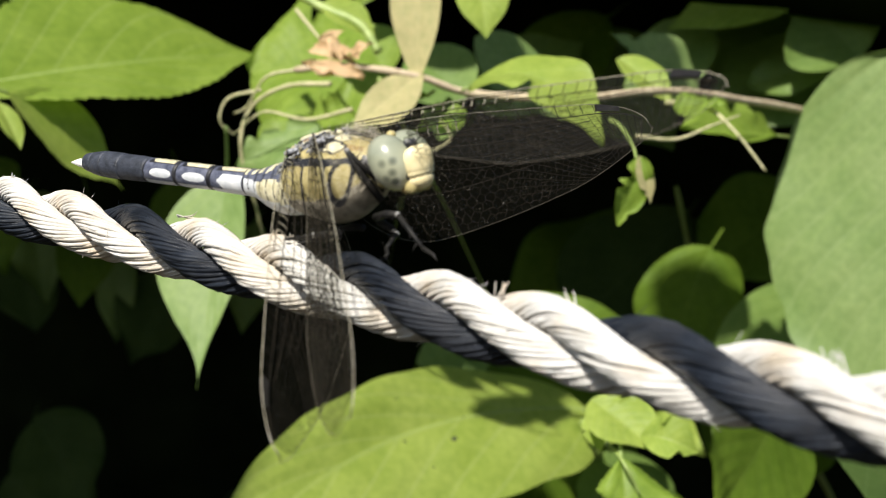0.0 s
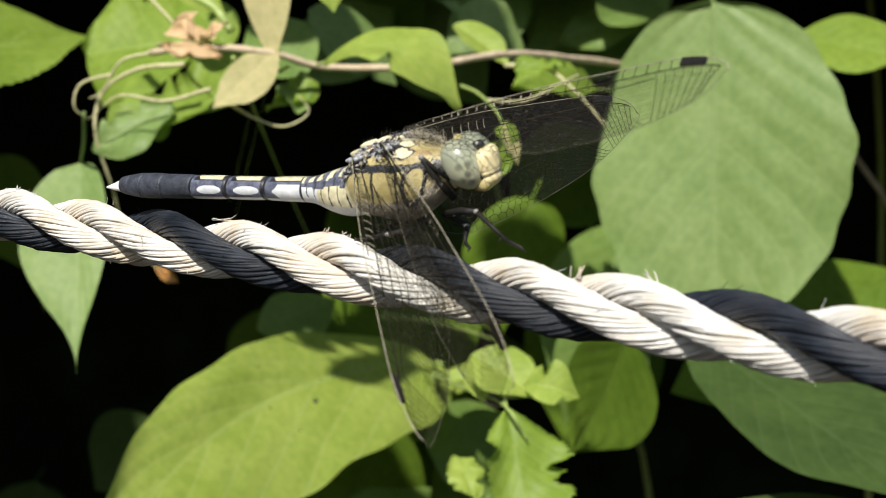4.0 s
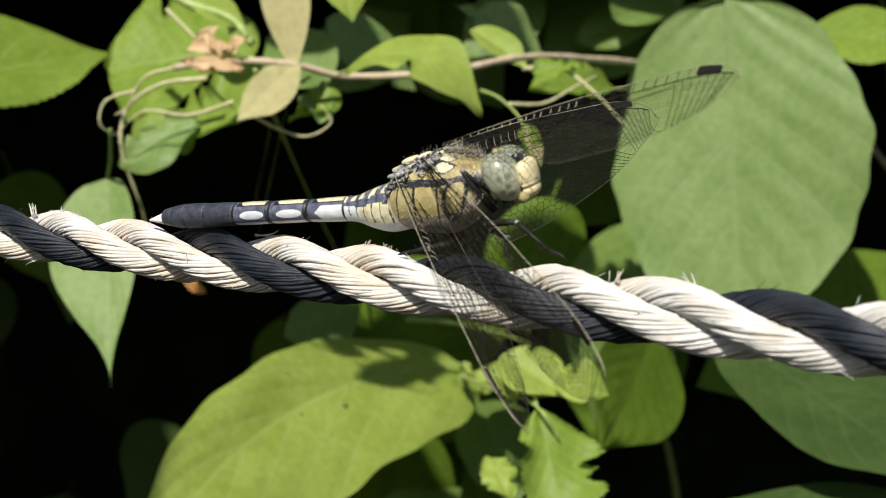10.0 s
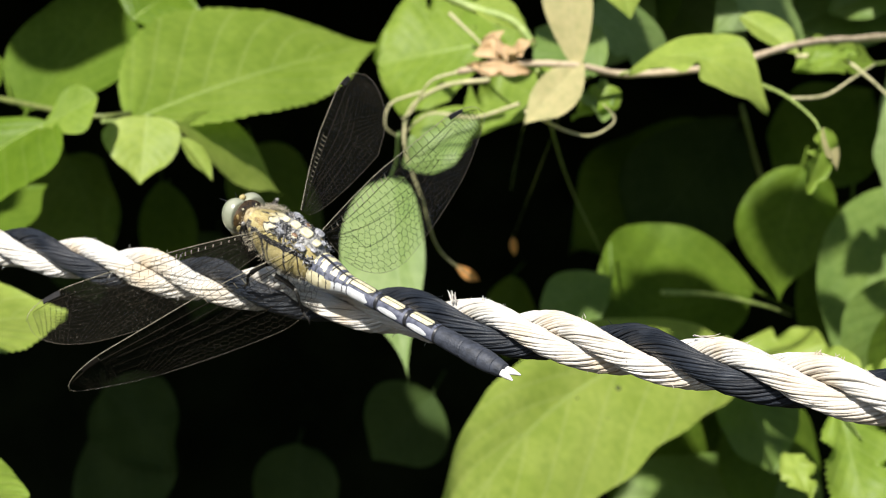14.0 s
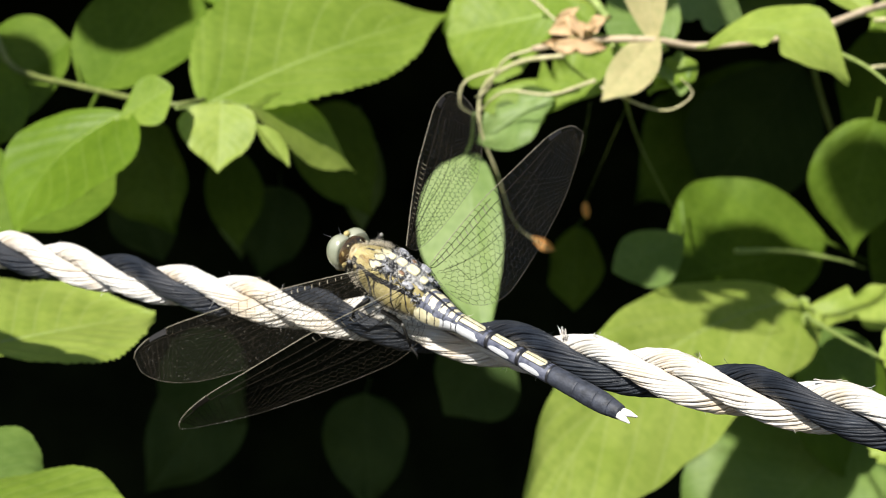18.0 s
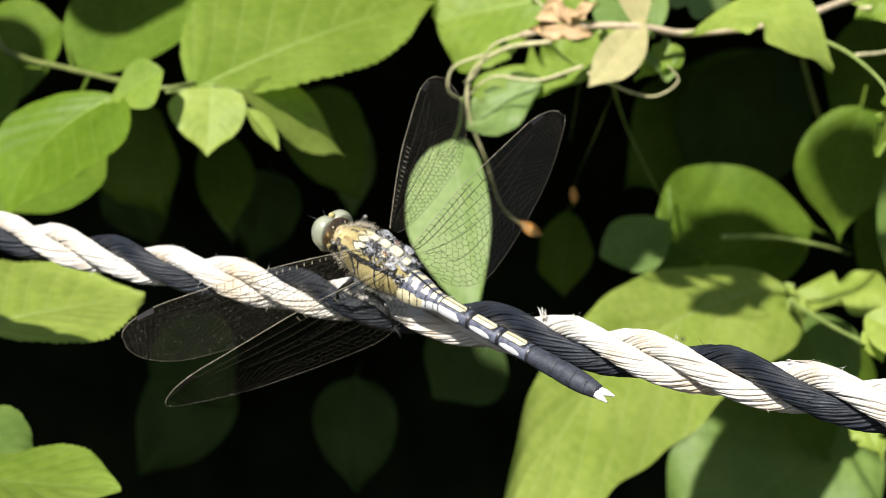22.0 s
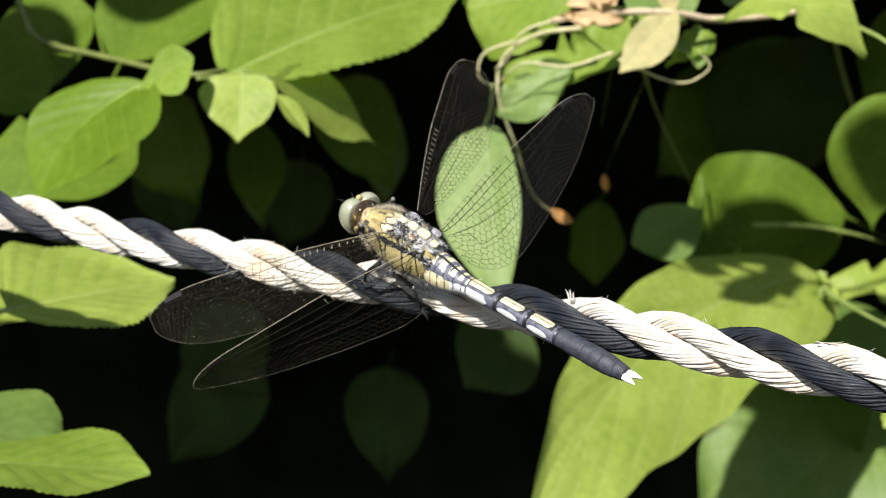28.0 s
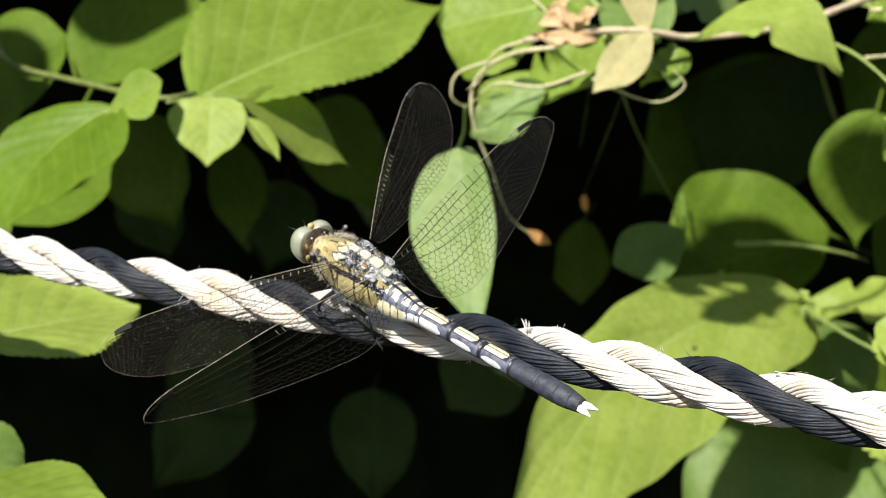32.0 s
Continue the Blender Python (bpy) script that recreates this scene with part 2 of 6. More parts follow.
def leaf_blade(length, width, fat=0.42, fold=0.12, droop=0.15, wave=0.02, teeth=0.0, seed=0, sharp=1.0, nu=44, nv=14, twist=0.0, bites=0, arch=0.0, halves=(1.0, 1.0), curve=0.0, ruffle=0.0, blunt=0.75, taper=0.75):
    """A leaf blade in the xy plane: x from the petiole to the tip, z up. fat: where it is widest; halves: share of each side; curve: sideways bow; ruffle: uneven margin; blunt, taper: how full the base and the tip are."""
    rnd = random.Random(seed)
    ph = [rnd.uniform(0, 6.3) for _ in range(6)]
    bite = [(rnd.uniform(0.25, 0.9), rnd.choice((-1, 1)), rnd.uniform(0.03, 0.07), rnd.uniform(0.25, 0.6)) for _ in range(bites)]
    verts, uvs, faces = [], [], []
    for i in range(nu + 1):
        u = i / nu
        a = math.log(0.5) / math.log(fat)
        w = max(0.0, math.sin(math.pi * u ** a)) ** (blunt if u < fat else taper)
        w *= 1 - sharp * 0.55 * max(0.0, (u - 0.7) / 0.3) ** 1.3
        for j in range(-nv, nv + 1):
            v = j / nv
            edge = 1.0 + (teeth * ((u * 26 + ph[0]) % 1.0 - 0.5) if abs(j) == nv else 0.0)
            for bu, bs, br, bd in bite:
                if v * bs > 0:
                    edge -= bd * math.exp(-((u - bu) / br) ** 2) * abs(v)
            lop = 1 + 0.06 * math.sin(3 * u + ph[1]) * (1 if v > 0 else -1)
            edge += ruffle * (math.sin(17 * u + ph[4] + (2.0 if v > 0 else 0.0)) + 0.7 * math.sin(41 * u + ph[5] * (1 if v > 0 else 2))) * abs(v)
            y = v * w * width / 2 * edge * lop * (halves[0] if v > 0 else halves[1]) + 4 * curve * length * u * (1 - u)
            x = u * length + abs(v) * w * width * 0.03
            z = fold * abs(v * w * width / 2) - 0.35 * fold * y * y / (width * 0.5 + 1e-9)
            side = ((u - 0.34 * abs(v)) * 7.5) % 1.0
            z += 0.009 * width * (abs(side - 0.5) * 2 - 0.5) * -1 * min(1, abs(v) * 3) * (1 - abs(v) * 0.5)
            z += wave * width * (math.sin(7 * u + 2 * v + ph[2]) * abs(v) + 0.6 * math.sin(13 * u - 3 * v + ph[3]) * v * v)
            z += 4 * arch * length * u * (1 - u) - droop * length * u * u
            if twist:
                q = twist * u
                y, z = y * math.cos(q) - z * math.sin(q), y * math.sin(q) + z * math.cos(q)
            verts.append((x, y, z))
            uvs.append((u, v))
    m = 2 * nv + 1
    for i in range(nu):
        for j in range(m - 1):
            q = i * m + j
            faces.append((q, q + m, q + m + 1, q + 1))
    return verts, faces, uvs


def frame_between(base, tip, normal):
    x = (Vector(tip) - Vector(base)).normalized()
    z = Vector(normal)
    z = (z - x * z.dot(x)).normalized()
    y = z.cross(x)
    return Matrix(((x.x, y.x, z.x, base[0]), (x.y, y.y, z.y, base[1]), (x.z, y.z, z.z, base[2]), (0, 0, 0, 1)))


def plant(name, at, label, category="shrub"):
    ob = tagged(new(name), label, category)
    ob.location = at
    return ob


def stem(owner, points, radius, mat, name="stem", n=28, taper=0.35, label=""):
    """A stem or tendril along points, thinner towards its end, with slight knots."""
    line = [p - owner.location for p in bend(points, n)]
    radii = [radius * (1 - (1 - taper) * i / (n - 1)) * (1 + 0.10 * math.sin(i * 2.1 + radius * 9e4)) for i in range(n)]
    v, f = tube(line, radii, 8)
    return part(name, mesh_of(name, v, f, mat), owner, label)


def leaf(owner, base, tip, width, normal, mat, label, stalk=(), seed=0, stalk_mat=None, thin=False, **shape):
    """A leaf of a plant: its blade, with the midrib and the petiole that runs back along stalk."""
    stalk_mat = stalk_mat or (mat if mat in (LEAF_SHADED, LEAF_SHADE_DARK, LEAF_BLUE, LEAF_PALE) else STEM_GREEN)
    m = frame_between(base, tip, normal)
    length = (Vector(tip) - Vector(base)).length
    v, f, uv = leaf_blade(length, width, seed=seed, **shape)
    ob = part("leaf", mesh_of("leaf", v, f, mat, uvs=uv), owner, label)
    ob.matrix_basis = Matrix.Translation(-owner.location) @ m
    nv = shape.get("nv", 14)
    rib = [Vector(v[i * (2 * nv + 1) + nv]) + Vector((0, 0, -0.0002)) for i in range(0, shape.get("nu", 44) + 1, 2)]
    rv, rf = tube(rib, [0.009 * width * (1 - 0.85 * i / len(rib)) for i in range(len(rib))], 6)
    part("midrib", mesh_of("midrib", rv, rf, stalk_mat), ob)
    if stalk:
        inv = m.inverted()
        line = bend([inv @ Vector(p) for p in (*stalk, base)], 12)
        pv, pf = tube(line, 0.00006 if thin else 0.006 * width + 0.0003, 7)
        part("petiole", mesh_of("petiole", pv, pf, stalk_mat), ob)
    return ob

# ---- the rope ----
ROPE_R, STRAND, LAY, YARN_TURN = 0.00350, 0.00160, 0.00188, 0.0150
X_LO, X_HI = -0.045, 0.085


def rope_xyz(x):
    """The rope's middle line over x: a slight bow, straight beyond the part that hangs before the leaves."""
    c = min(max(x, X_LO), X_HI)
    y = -1.7915 * c * c - 0.8398 * c - 0.00655 + (x - c) * (-3.583 * c - 0.8398)
    z = 0.9970 - 0.012 * c + 0.14 * c * c + (x - c) * (0.28 * c - 0.012) + 0.55 * max(0.0, min(-0.025 - x, 0.09)) ** 2
    return Vector((x, y, z))


ROPE_S, ROPE_P = [], []
_s, _last = 0.0, None
for _i in range(1401):
    _p = rope_xyz(-0.30 + 0.60 * _i / 1400)
    if _last is not None:
        _s += (_p - _last).length
    ROPE_S.append(_s), ROPE_P.append(_p)
    _last = _p
ROPE_PX = np.array([tuple(p) for p in ROPE_P])


def rope_at(s):
    return Vector([float(np.interp(s, ROPE_S, ROPE_PX[:, k])) for k in range(3)])


def rope_s(x):
    return float(np.interp(x, ROPE_PX[:, 0], ROPE_S))


S_B0, TURNS = rope_s(0.0252), 26.78
ROPE_PHASE = radians(-68)


def rope_phi(s):
    return 2 * math.pi * (TURNS * (s - S_B0) - 0.02) + ROPE_PHASE


def rope_frame(s):
    t = (rope_at(s + 0.002) - rope_at(s - 0.002)).normalized()
    up = Vector((0, 0, 1))
    up = (up - t * up.dot(t)).normalized()
    return rope_at(s), t, up, t.cross(up)


def strand_frame(s, phase):
    p, t, up, front = rope_frame(s)
    phi = rope_phi(s) + phase
    d = up * math.cos(phi) + front * math.sin(phi)
    e = -up * math.sin(phi) + front * math.cos(phi)
    tang = (t + e * (LAY * 2 * math.pi * TURNS)).normalized()
    return p + d * LAY, tang, d, tang.cross(d)


def yarn_material(name, low, high, stain, rough, spec):
    m, nt, b = material(name)
    c = ramp(nt, noise_of(nt, 300.0, 6.0), ((0.3, low), (0.7, high)))
    info = nt.nodes.new("ShaderNodeObjectInfo")
    tint = ramp(nt, info.outputs["Random"], ((0.0, (0.84, 0.82, 0.78)), (1.0, (1.06, 1.06, 1.06))))
    mul = nt.nodes.new("ShaderNodeMix")
    mul.data_type, mul.blend_type = "RGBA", "MULTIPLY"
    mul.inputs[0].default_value = 1.0
    nt.links.new(c, mul.inputs[6])
    nt.links.new(tint, mul.inputs[7])
    uv = nt.nodes.new("ShaderNodeUVMap")
    mp = node(nt, "ShaderNodeMapping")
    mp.inputs["Scale"].default_value = (13.0, 5.0, 1.0)
    nt.links.new(uv.outputs["UV"], mp.inputs["Vector"])
    fib = node(nt, "ShaderNodeTexNoise", Scale=1.0, Detail=4.0, Roughness=0.7)
    nt.links.new(mp.outputs["Vector"], fib.inputs["Vector"])
    # low parts of the fibre bump darkened: crease shade in the colour
    groove_shade = ramp(nt, fib.outputs["Fac"], ((0.32, (0.30, 0.24, 0.18)), (0.48, (1, 1, 1))))
    mul2 = nt.nodes.new("ShaderNodeMix")
    mul2.data_type, mul2.blend_type = "RGBA", "MULTIPLY"
    mul2.inputs[0].default_value = 0.7
    nt.links.new(mul.outputs[2], mul2.inputs[6])
    nt.links.new(groove_shade, mul2.inputs[7])
    sf = ramp(nt, noise_of(nt, 130.0, 3.0), ((0.47, (0, 0, 0)), (0.72, (0.65, 0.65, 0.65))))
    bw = nt.nodes.new("ShaderNodeRGBToBW")
    nt.links.new(sf, bw.inputs[0])
    nt.links.new(mix(nt, mul2.outputs[2], stain, bw.outputs[0]), b.inputs["Base Color"])
    b.inputs["Roughness"].default_value = rough
    b.inputs["Specular IOR Level"].default_value = spec
    bumped(nt, b, fib.outputs["Fac"], 0.9, 0.00012)
    return m


YARN_WHITE = yarn_material("white_rope_fibre", (0.55, 0.54, 0.51), (0.71, 0.70, 0.68), (0.56, 0.43, 0.27), 0.6, 0.3)
YARN_BLACK = yarn_material("blue_black_rope_fibre", (0.005, 0.007, 0.012), (0.020, 0.026, 0.038), (0.04, 0.042, 0.048), 0.42, 0.4)
rope = tagged(new("rope"), "twisted three-strand rope, two white strands and one blue-black", "rope")
S_ALL = (0.03, ROPE_S[-1] - 0.03)


def strand(name, phase, mat, seed, label):
    rnd = random.Random(seed)
    n, yarns = 640, 21
    ss = [S_ALL[0] + (S_ALL[1] - S_ALL[0]) * i / n for i in range(n + 1)]
    frames = [strand_frame(s, phase) for s in ss]
    v, f = tube([p for p, _, _, _ in frames], STRAND * 0.74, 10)
    core = part(name, mesh_of(name, v, f, mat, uvs=[(i // 10 * 0.01, i % 10 / 10) for i in range(len(v))]), rope, label)
    for k in range(yarns):
        wob, lift = rnd.uniform(0, 6.3), rnd.uniform(-0.03, 0.04)
        line, rad = [], []
        for s, (p, tang, d, q) in zip(ss, frames):
            a = 2 * math.pi * k / yarns - 2 * math.pi * s / YARN_TURN + 0.10 * math.sin(s * 160 + wob)
            rr = STRAND * (0.84 + lift + 0.035 * math.sin(s * 700 + wob) + 0.02 * math.sin(s * 2100 + 3 * wob))
            line.append(p + (d * math.cos(a) + q * math.sin(a)) * rr)
            rad.append(STRAND * (0.150 + 0.018 * math.sin(s * 1100 + wob * 2)))
        v, f = tube(line, rad, 7)
        part("yarn", mesh_of("yarn", v, f, mat, uvs=[((i % 7) / 7, (i // 7) * 0.011 + k) for i in range(len(v))]), core)
    return core


strand("white_strand", 2 * math.pi / 3, YARN_WHITE, 1, "weathered white strand with rust-brown stains")
strand("white_strand", 4 * math.pi / 3, YARN_WHITE, 2, "weathered white strand with rust-brown stains")
strand("dark_strand", 0.0, YARN_BLACK, 3, "blue-black strand")


def fray(x, phi_deg, length, lean, n, mat, seed, rad=0.00006):
    """A tuft of broken fibres that stands off the rope."""
    rnd = random.Random(seed)
    p, t, up, front = rope_frame(rope_s(x))
    a = radians(phi_deg)
    out = up * math.cos(a) + front * math.sin(a)
    for _ in range(n):
        b = p + out * (ROPE_R * 0.90) + t * rnd.uniform(-0.0009, 0.0009)
        way = (out * (1 - abs(lean)) + t * lean + Vector([rnd.uniform(-0.25, 0.25) for _ in range(3)])).normalized()
        l = length * rnd.uniform(0.4, 0.85)
        curl = Vector([rnd.uniform(-0.2, 0.2) for _ in range(3)]) * l
        v, f = tube(bend([b - way * 0.001, b + way * l * 0.5 + curl * 0.2, b + way * l + curl], 6), [rad * q for q in (1.2, 1.2, 1.1, 0.9, 0.7, 0.3)], 5)
        part("frayed_fibre", mesh_of("frayed_fibre", v, f, mat, uvs=[(0, i * 0.1) for i in range(len(v))]), rope)


for _x, _phi, _len, _lean, _n, _m2, _seed in (
    (0.0370, -5, 0.0052, 0.88, 3, YARN_WHITE, 1), (0.0478, 5, 0.0011, 0.3, 7, YARN_WHITE, 2), (0.0500, 0, 0.0009, 0.2, 5, YARN_WHITE, 12),
    (0.0762, 2, 0.0015, -0.45, 4, YARN_WHITE, 3), (0.0700, -2, 0.0007, 0.2, 5, YARN_WHITE, 4), (0.0935, 0, 0.0011, -0.3, 6, YARN_WHITE, 5),
    (0.0975, 0, 0.0016, -0.5, 4, YARN_WHITE, 6), (-0.0375, -4, 0.0040, 0.8, 3, YARN_WHITE, 7), (-0.0465, 2, 0.0012, 0.4, 6, YARN_WHITE, 8),
    (0.0085, 0, 0.0012, -0.2, 6, YARN_WHITE, 9), (0.0120, 0, 0.001, 0.3, 5, YARN_WHITE, 10),
):
    fray(_x, _phi, _len, _lean, _n, _m2, _seed)
_rnd = random.Random(5)
for _mat, _cnt in ((YARN_WHITE, 150), (YARN_BLACK, 60)):
    _pieces = []
    for _ in range(_cnt):
        _sx = rope_s(_rnd.uniform(-0.09, 0.12))
        _ph = rope_phi(_sx) + (0.0 if _mat is YARN_BLACK else _rnd.choice((2, 4)) * math.pi / 3) + _rnd.uniform(-0.6, 0.6)
        _p, _t, _u, _f = rope_frame(_sx)
        _o = _u * math.cos(_ph) + _f * math.sin(_ph)
        _b = _p + _o * ROPE_R * 0.93
        _w = (_o * _rnd.uniform(0.05, 0.4) + _t * _rnd.uniform(-1, 1) + _o.cross(_t) * _rnd.uniform(-0.5, 0.5)).normalized()
        _l = _rnd.uniform(0.0004, 0.0014)
        _pieces.append(tube([_b - _w * 0.0004, _b + _w * _l * 0.6, _b + _w * _l + _o * _l * 0.15], [0.00004, 0.00003, 0.00001], 4))
    _v, _f = joined(_pieces)
    tagged(part("fuzz", mesh_of("fuzz", _v, _f, _mat, uvs=[(0, i * 0.1) for i in range(len(_v))]), rope), kind="stuff")

# ---- the plants behind the rope ----
shoot = plant("leafy_shrub", (-0.12, 0.34, 0.0), "shrub with fresh green serrated leaves beside the rope")
vine = plant("climbing_vine", (0.16, 0.38, 0.0), "half-withered vine with curled leaves on a dry twig", "vine")
low = plant("low_shrub", (0.10, 0.27, 0.0), "low shrub with broad yellow-green leaves under the rope")
broad = plant("broad_leaved_shrub", (0.22, 0.40, 0.0), "shrub with very broad green leaves")
inner = plant("shaded_shrub", (0.05, 0.48, 0.0), "shaded shrub deep in the hedge with dark leaves")
stem(shoot, [(-0.1200, 0.3400, 0.0000), (-0.3000, 0.4200, 0.4500), (-0.3000, 0.4000, 0.9000), (-0.1614, 0.3000, 1.0278), (-0.1278, 0.2700, 1.0143), (-0.1057, 0.2400, 1.0121), (-0.0752, 0.2000, 1.0104), (-0.0656, 0.2050, 1.0109)], 0.00120, STEM_OLIVE, "stem", taper=0.5, n=50)
leaf(shoot, (-0.0669, 0.2150, 1.0083), (-0.0005, 0.2760, 1.0302), 0.0493, (0.22, -0.53, 0.82), LEAF_LIT, "large sunlit fresh green leaf with a serrated edge", stalk=((-0.0737, 0.2100, 1.0083),), seed=4, fat=0.40, halves=(1.15, 0.85), teeth=0.05, droop=0.02, fold=0.2, nu=110, taper=0.95, sharp=1.15, curve=0.03)
leaf(shoot, (-0.0601, 0.1950, 1.0110), (-0.0606, 0.1850, 0.9951), 0.0194, (-0.01, -0.85, 0.53), LEAF_YOUNG, "small pointed yellow-green leaf hanging from a shoot", stalk=((-0.0680, 0.2000, 1.0090),), seed=5, fat=0.30, halves=(0.96, 1.04), droop=0.03, fold=0.16, sharp=0.9, teeth=0.03, nu=60)
leaf(shoot, (-0.0550, 0.2100, 1.0084), (-0.0285, 0.2350, 0.9880), 0.0213, (0.77, -0.41, 0.49), LEAF_YOUNG, "narrow yellow-green leaf hanging beside its twin", stalk=((-0.0613, 0.2050, 1.0104),), seed=6, fat=0.48, halves=(1.03, 0.97), droop=0.02, fold=0.2, teeth=0.04, nu=70, taper=1.0, curve=0.04)
leaf(shoot, (-0.0516, 0.1900, 1.0062), (-0.0429, 0.1850, 0.9965), 0.0059, (0.44, -0.58, 0.68), LEAF_YOUNG, "unfolding young leaf", seed=7, fat=0.49, halves=(0.98, 1.02), fold=0.5, droop=0.05, nu=24, nv=8)
leaf(shoot, (-0.0828, 0.1900, 1.0094), (-0.1073, 0.1700, 0.9840), 0.0383, (-0.34, -0.56, 0.76), LEAF_MID, "glossy fresh green leaf on a shoot", stalk=((-0.0749, 0.2000, 1.0091),), seed=8, fat=0.40, halves=(1.23, 0.77), droop=0.04, fold=0.22, sharp=0.8, nu=60, teeth=0.02, curve=-0.2)
leaf(shoot, (-0.0849, 0.1880, 1.0078), (-0.0709, 0.1850, 1.0160), 0.0146, (-0.45, -0.73, 0.51), LEAF_LIT, "small rounded young leaf", stalk=((-0.0845, 0.1900, 1.0085),), seed=9, fat=0.61, halves=(0.90, 1.10), sharp=0.2, fold=0.2, droop=0.03)
leaf(shoot, (-0.1045, 0.2700, 1.0072), (-0.0752, 0.3100, 1.0572), 0.0445, (-0.25, -0.68, 0.69), LEAF_SHADED, "mid green leaf half in shade", stalk=((-0.1051, 0.2600, 1.0033),), seed=10, fat=0.37, halves=(0.89, 1.11), fold=0.12, droop=0.03, sharp=0.6)
leaf(shoot, (-0.1159, 0.2900, 1.0211), (-0.1577, 0.2900, 0.9890), 0.0342, (-0.36, -0.81, 0.46), LEAF_SHADED, "dark leaf turned from the sun", stalk=((-0.1092, 0.2700, 1.0092),), seed=11, fat=0.30, halves=(0.87, 1.13), fold=0.2, droop=0.04)
leaf(shoot, (-0.1225, 0.2600, 1.0110), (-0.1445, 0.2500, 0.9988), 0.0238, (0.3, -0.9, 0.1), LEAF_SHADED, "dull green leaf at the shrub's edge", stalk=((-0.1140, 0.2500, 1.0110),), seed=12, droop=0.1)
leaf(shoot, (-0.1286, 0.2500, 0.9707), (-0.0994, 0.2700, 0.9867), 0.0331, (-0.23, -0.38, 0.90), LEAF_SHADED, "dull green leaf under the shoot", seed=13, fat=0.46, halves=(0.80, 1.20), droop=0.03, fold=0.1)
leaf(shoot, (-0.0745, 0.2700, 1.0338), (-0.0609, 0.2800, 1.0461), 0.0367, (0.1,-0.8,0.5), LEAF_MID, "fresh green leaf high on the shrub", seed=14)
leaf(inner, (-0.1526, 0.6000, 0.9616), (-0.1326, 0.5800, 0.9155), 0.0321, (0.1,-0.95,0.25), LEAF_BLUE, "dark leaf in deep shade", stalk=((-0.1536, 0.6200, 0.9663),), seed=15, nu=24, nv=10, wave=0.08, fat=0.34, fold=0.2)
leaf(inner, (-0.1072, 0.6000, 0.9501), (-0.0986, 0.5800, 0.9016), 0.0188, (0.1,-0.95,0.25), LEAF_BLUE, "dark leaf in deep shade", stalk=((-0.1071, 0.6200, 0.9546),), seed=16, nu=24, nv=10, wave=0.08, fat=0.49, fold=0.2)
leaf(inner, (-0.0449, 0.6000, 0.9629), (-0.0411, 0.5800, 0.9143), 0.0241, (0.1,-0.95,0.25), LEAF_BLUE, "dark leaf in deep shade", stalk=((-0.0434, 0.6200, 0.9676),), seed=17, nu=24, nv=10, wave=0.08, fat=0.46, fold=0.2)
leaf(inner, (-0.0421, 0.6000, 0.8296), (-0.0411, 0.5800, 0.7758), 0.0413, (0.1,-0.95,0.25), LEAF_SHADE_DARK, "dark leaf in deep shade", stalk=((-0.0405, 0.6200, 0.8316),), seed=18, nu=24, nv=10, wave=0.08, fat=0.34, fold=0.2)
leaf(inner, (-0.1082, 0.6000, 0.8362), (-0.1485, 0.5800, 0.7858), 0.0466, (0.1,-0.95,0.25), LEAF_SHADE_DARK, "dark leaf in deep shade", stalk=((-0.1081, 0.6200, 0.8383),), seed=19, nu=24, nv=10, wave=0.08, fat=0.34, fold=0.2)
leaf(inner, (-0.0809, 0.6000, 0.9312), (-0.0903, 0.5800, 0.8920), 0.0368, (0.1,-0.95,0.25), LEAF_SHADE_DARK, "dark leaf in deep shade", stalk=((-0.0833, 0.6200, 0.9363),), seed=20, nu=24, nv=10, wave=0.08, fat=0.34, fold=0.2)
leaf(inner, (-0.1539, 0.6000, 0.9343), (-0.1362, 0.5800, 0.9012), 0.0315, (0.1,-0.95,0.25), LEAF_SHADE_DARK, "dark leaf in deep shade", stalk=((-0.1580, 0.6200, 0.9394),), seed=21, nu=24, nv=10, wave=0.08, fat=0.43, fold=0.2)
leaf(inner, (-0.1360, 0.6000, 0.8560), (-0.0998, 0.5800, 0.8220), 0.0448, (0.1,-0.95,0.25), LEAF_SHADE_DARK, "dark leaf in deep shade", stalk=((-0.1397, 0.6200, 0.8594),), seed=22, nu=24, nv=10, wave=0.08, fat=0.34, fold=0.2)
stem(low, [(0.1000, 0.2700, 0.0000), (0.1200, 0.3800, 0.5000), (0.1150, 0.3800, 0.8000), (0.1191, 0.3600, 0.8933), (0.0993, 0.2600, 0.9407)], 0.00240, STEM_GREEN, "stem", taper=0.5, n=40)
speckled = leaf(low, (0.1017, 0.2800, 0.9419), (0.0100, 0.1500, 0.8924), 0.0436, (0.45, -0.58, 0.68), LEAF_YOUNG, "broad yellow-green leaf with a dark speck", stalk=((0.1036, 0.2780, 0.9416),), seed=23, fat=0.35, halves=(1.19, 0.81), droop=0.02, wave=0.04, fold=0.12, nu=80, sharp=0.5, blunt=0.6, ruffle=0.03, curve=-0.12)
stem(low, [(0.0993, 0.2600, 0.9407), (0.0983, 0.2000, 0.9470), (0.0996, 0.1400, 0.9528), (0.1047, 0.1350, 0.9462)], 0.00065, STEM_GREEN, "stem")
leaf(low, (0.1005, 0.1400, 0.9519), (0.1061, 0.1250, 0.9266), 0.0195, (-0.05, -0.86, 0.50), LEAF_LIT, "ragged young leaf eaten at the edge", stalk=((0.0994, 0.1420, 0.9566),), seed=24, fat=0.46, halves=(1.24, 0.76), fold=0.1, wave=0.12, bites=6, teeth=0.14, nu=90, nv=18, droop=0.02)
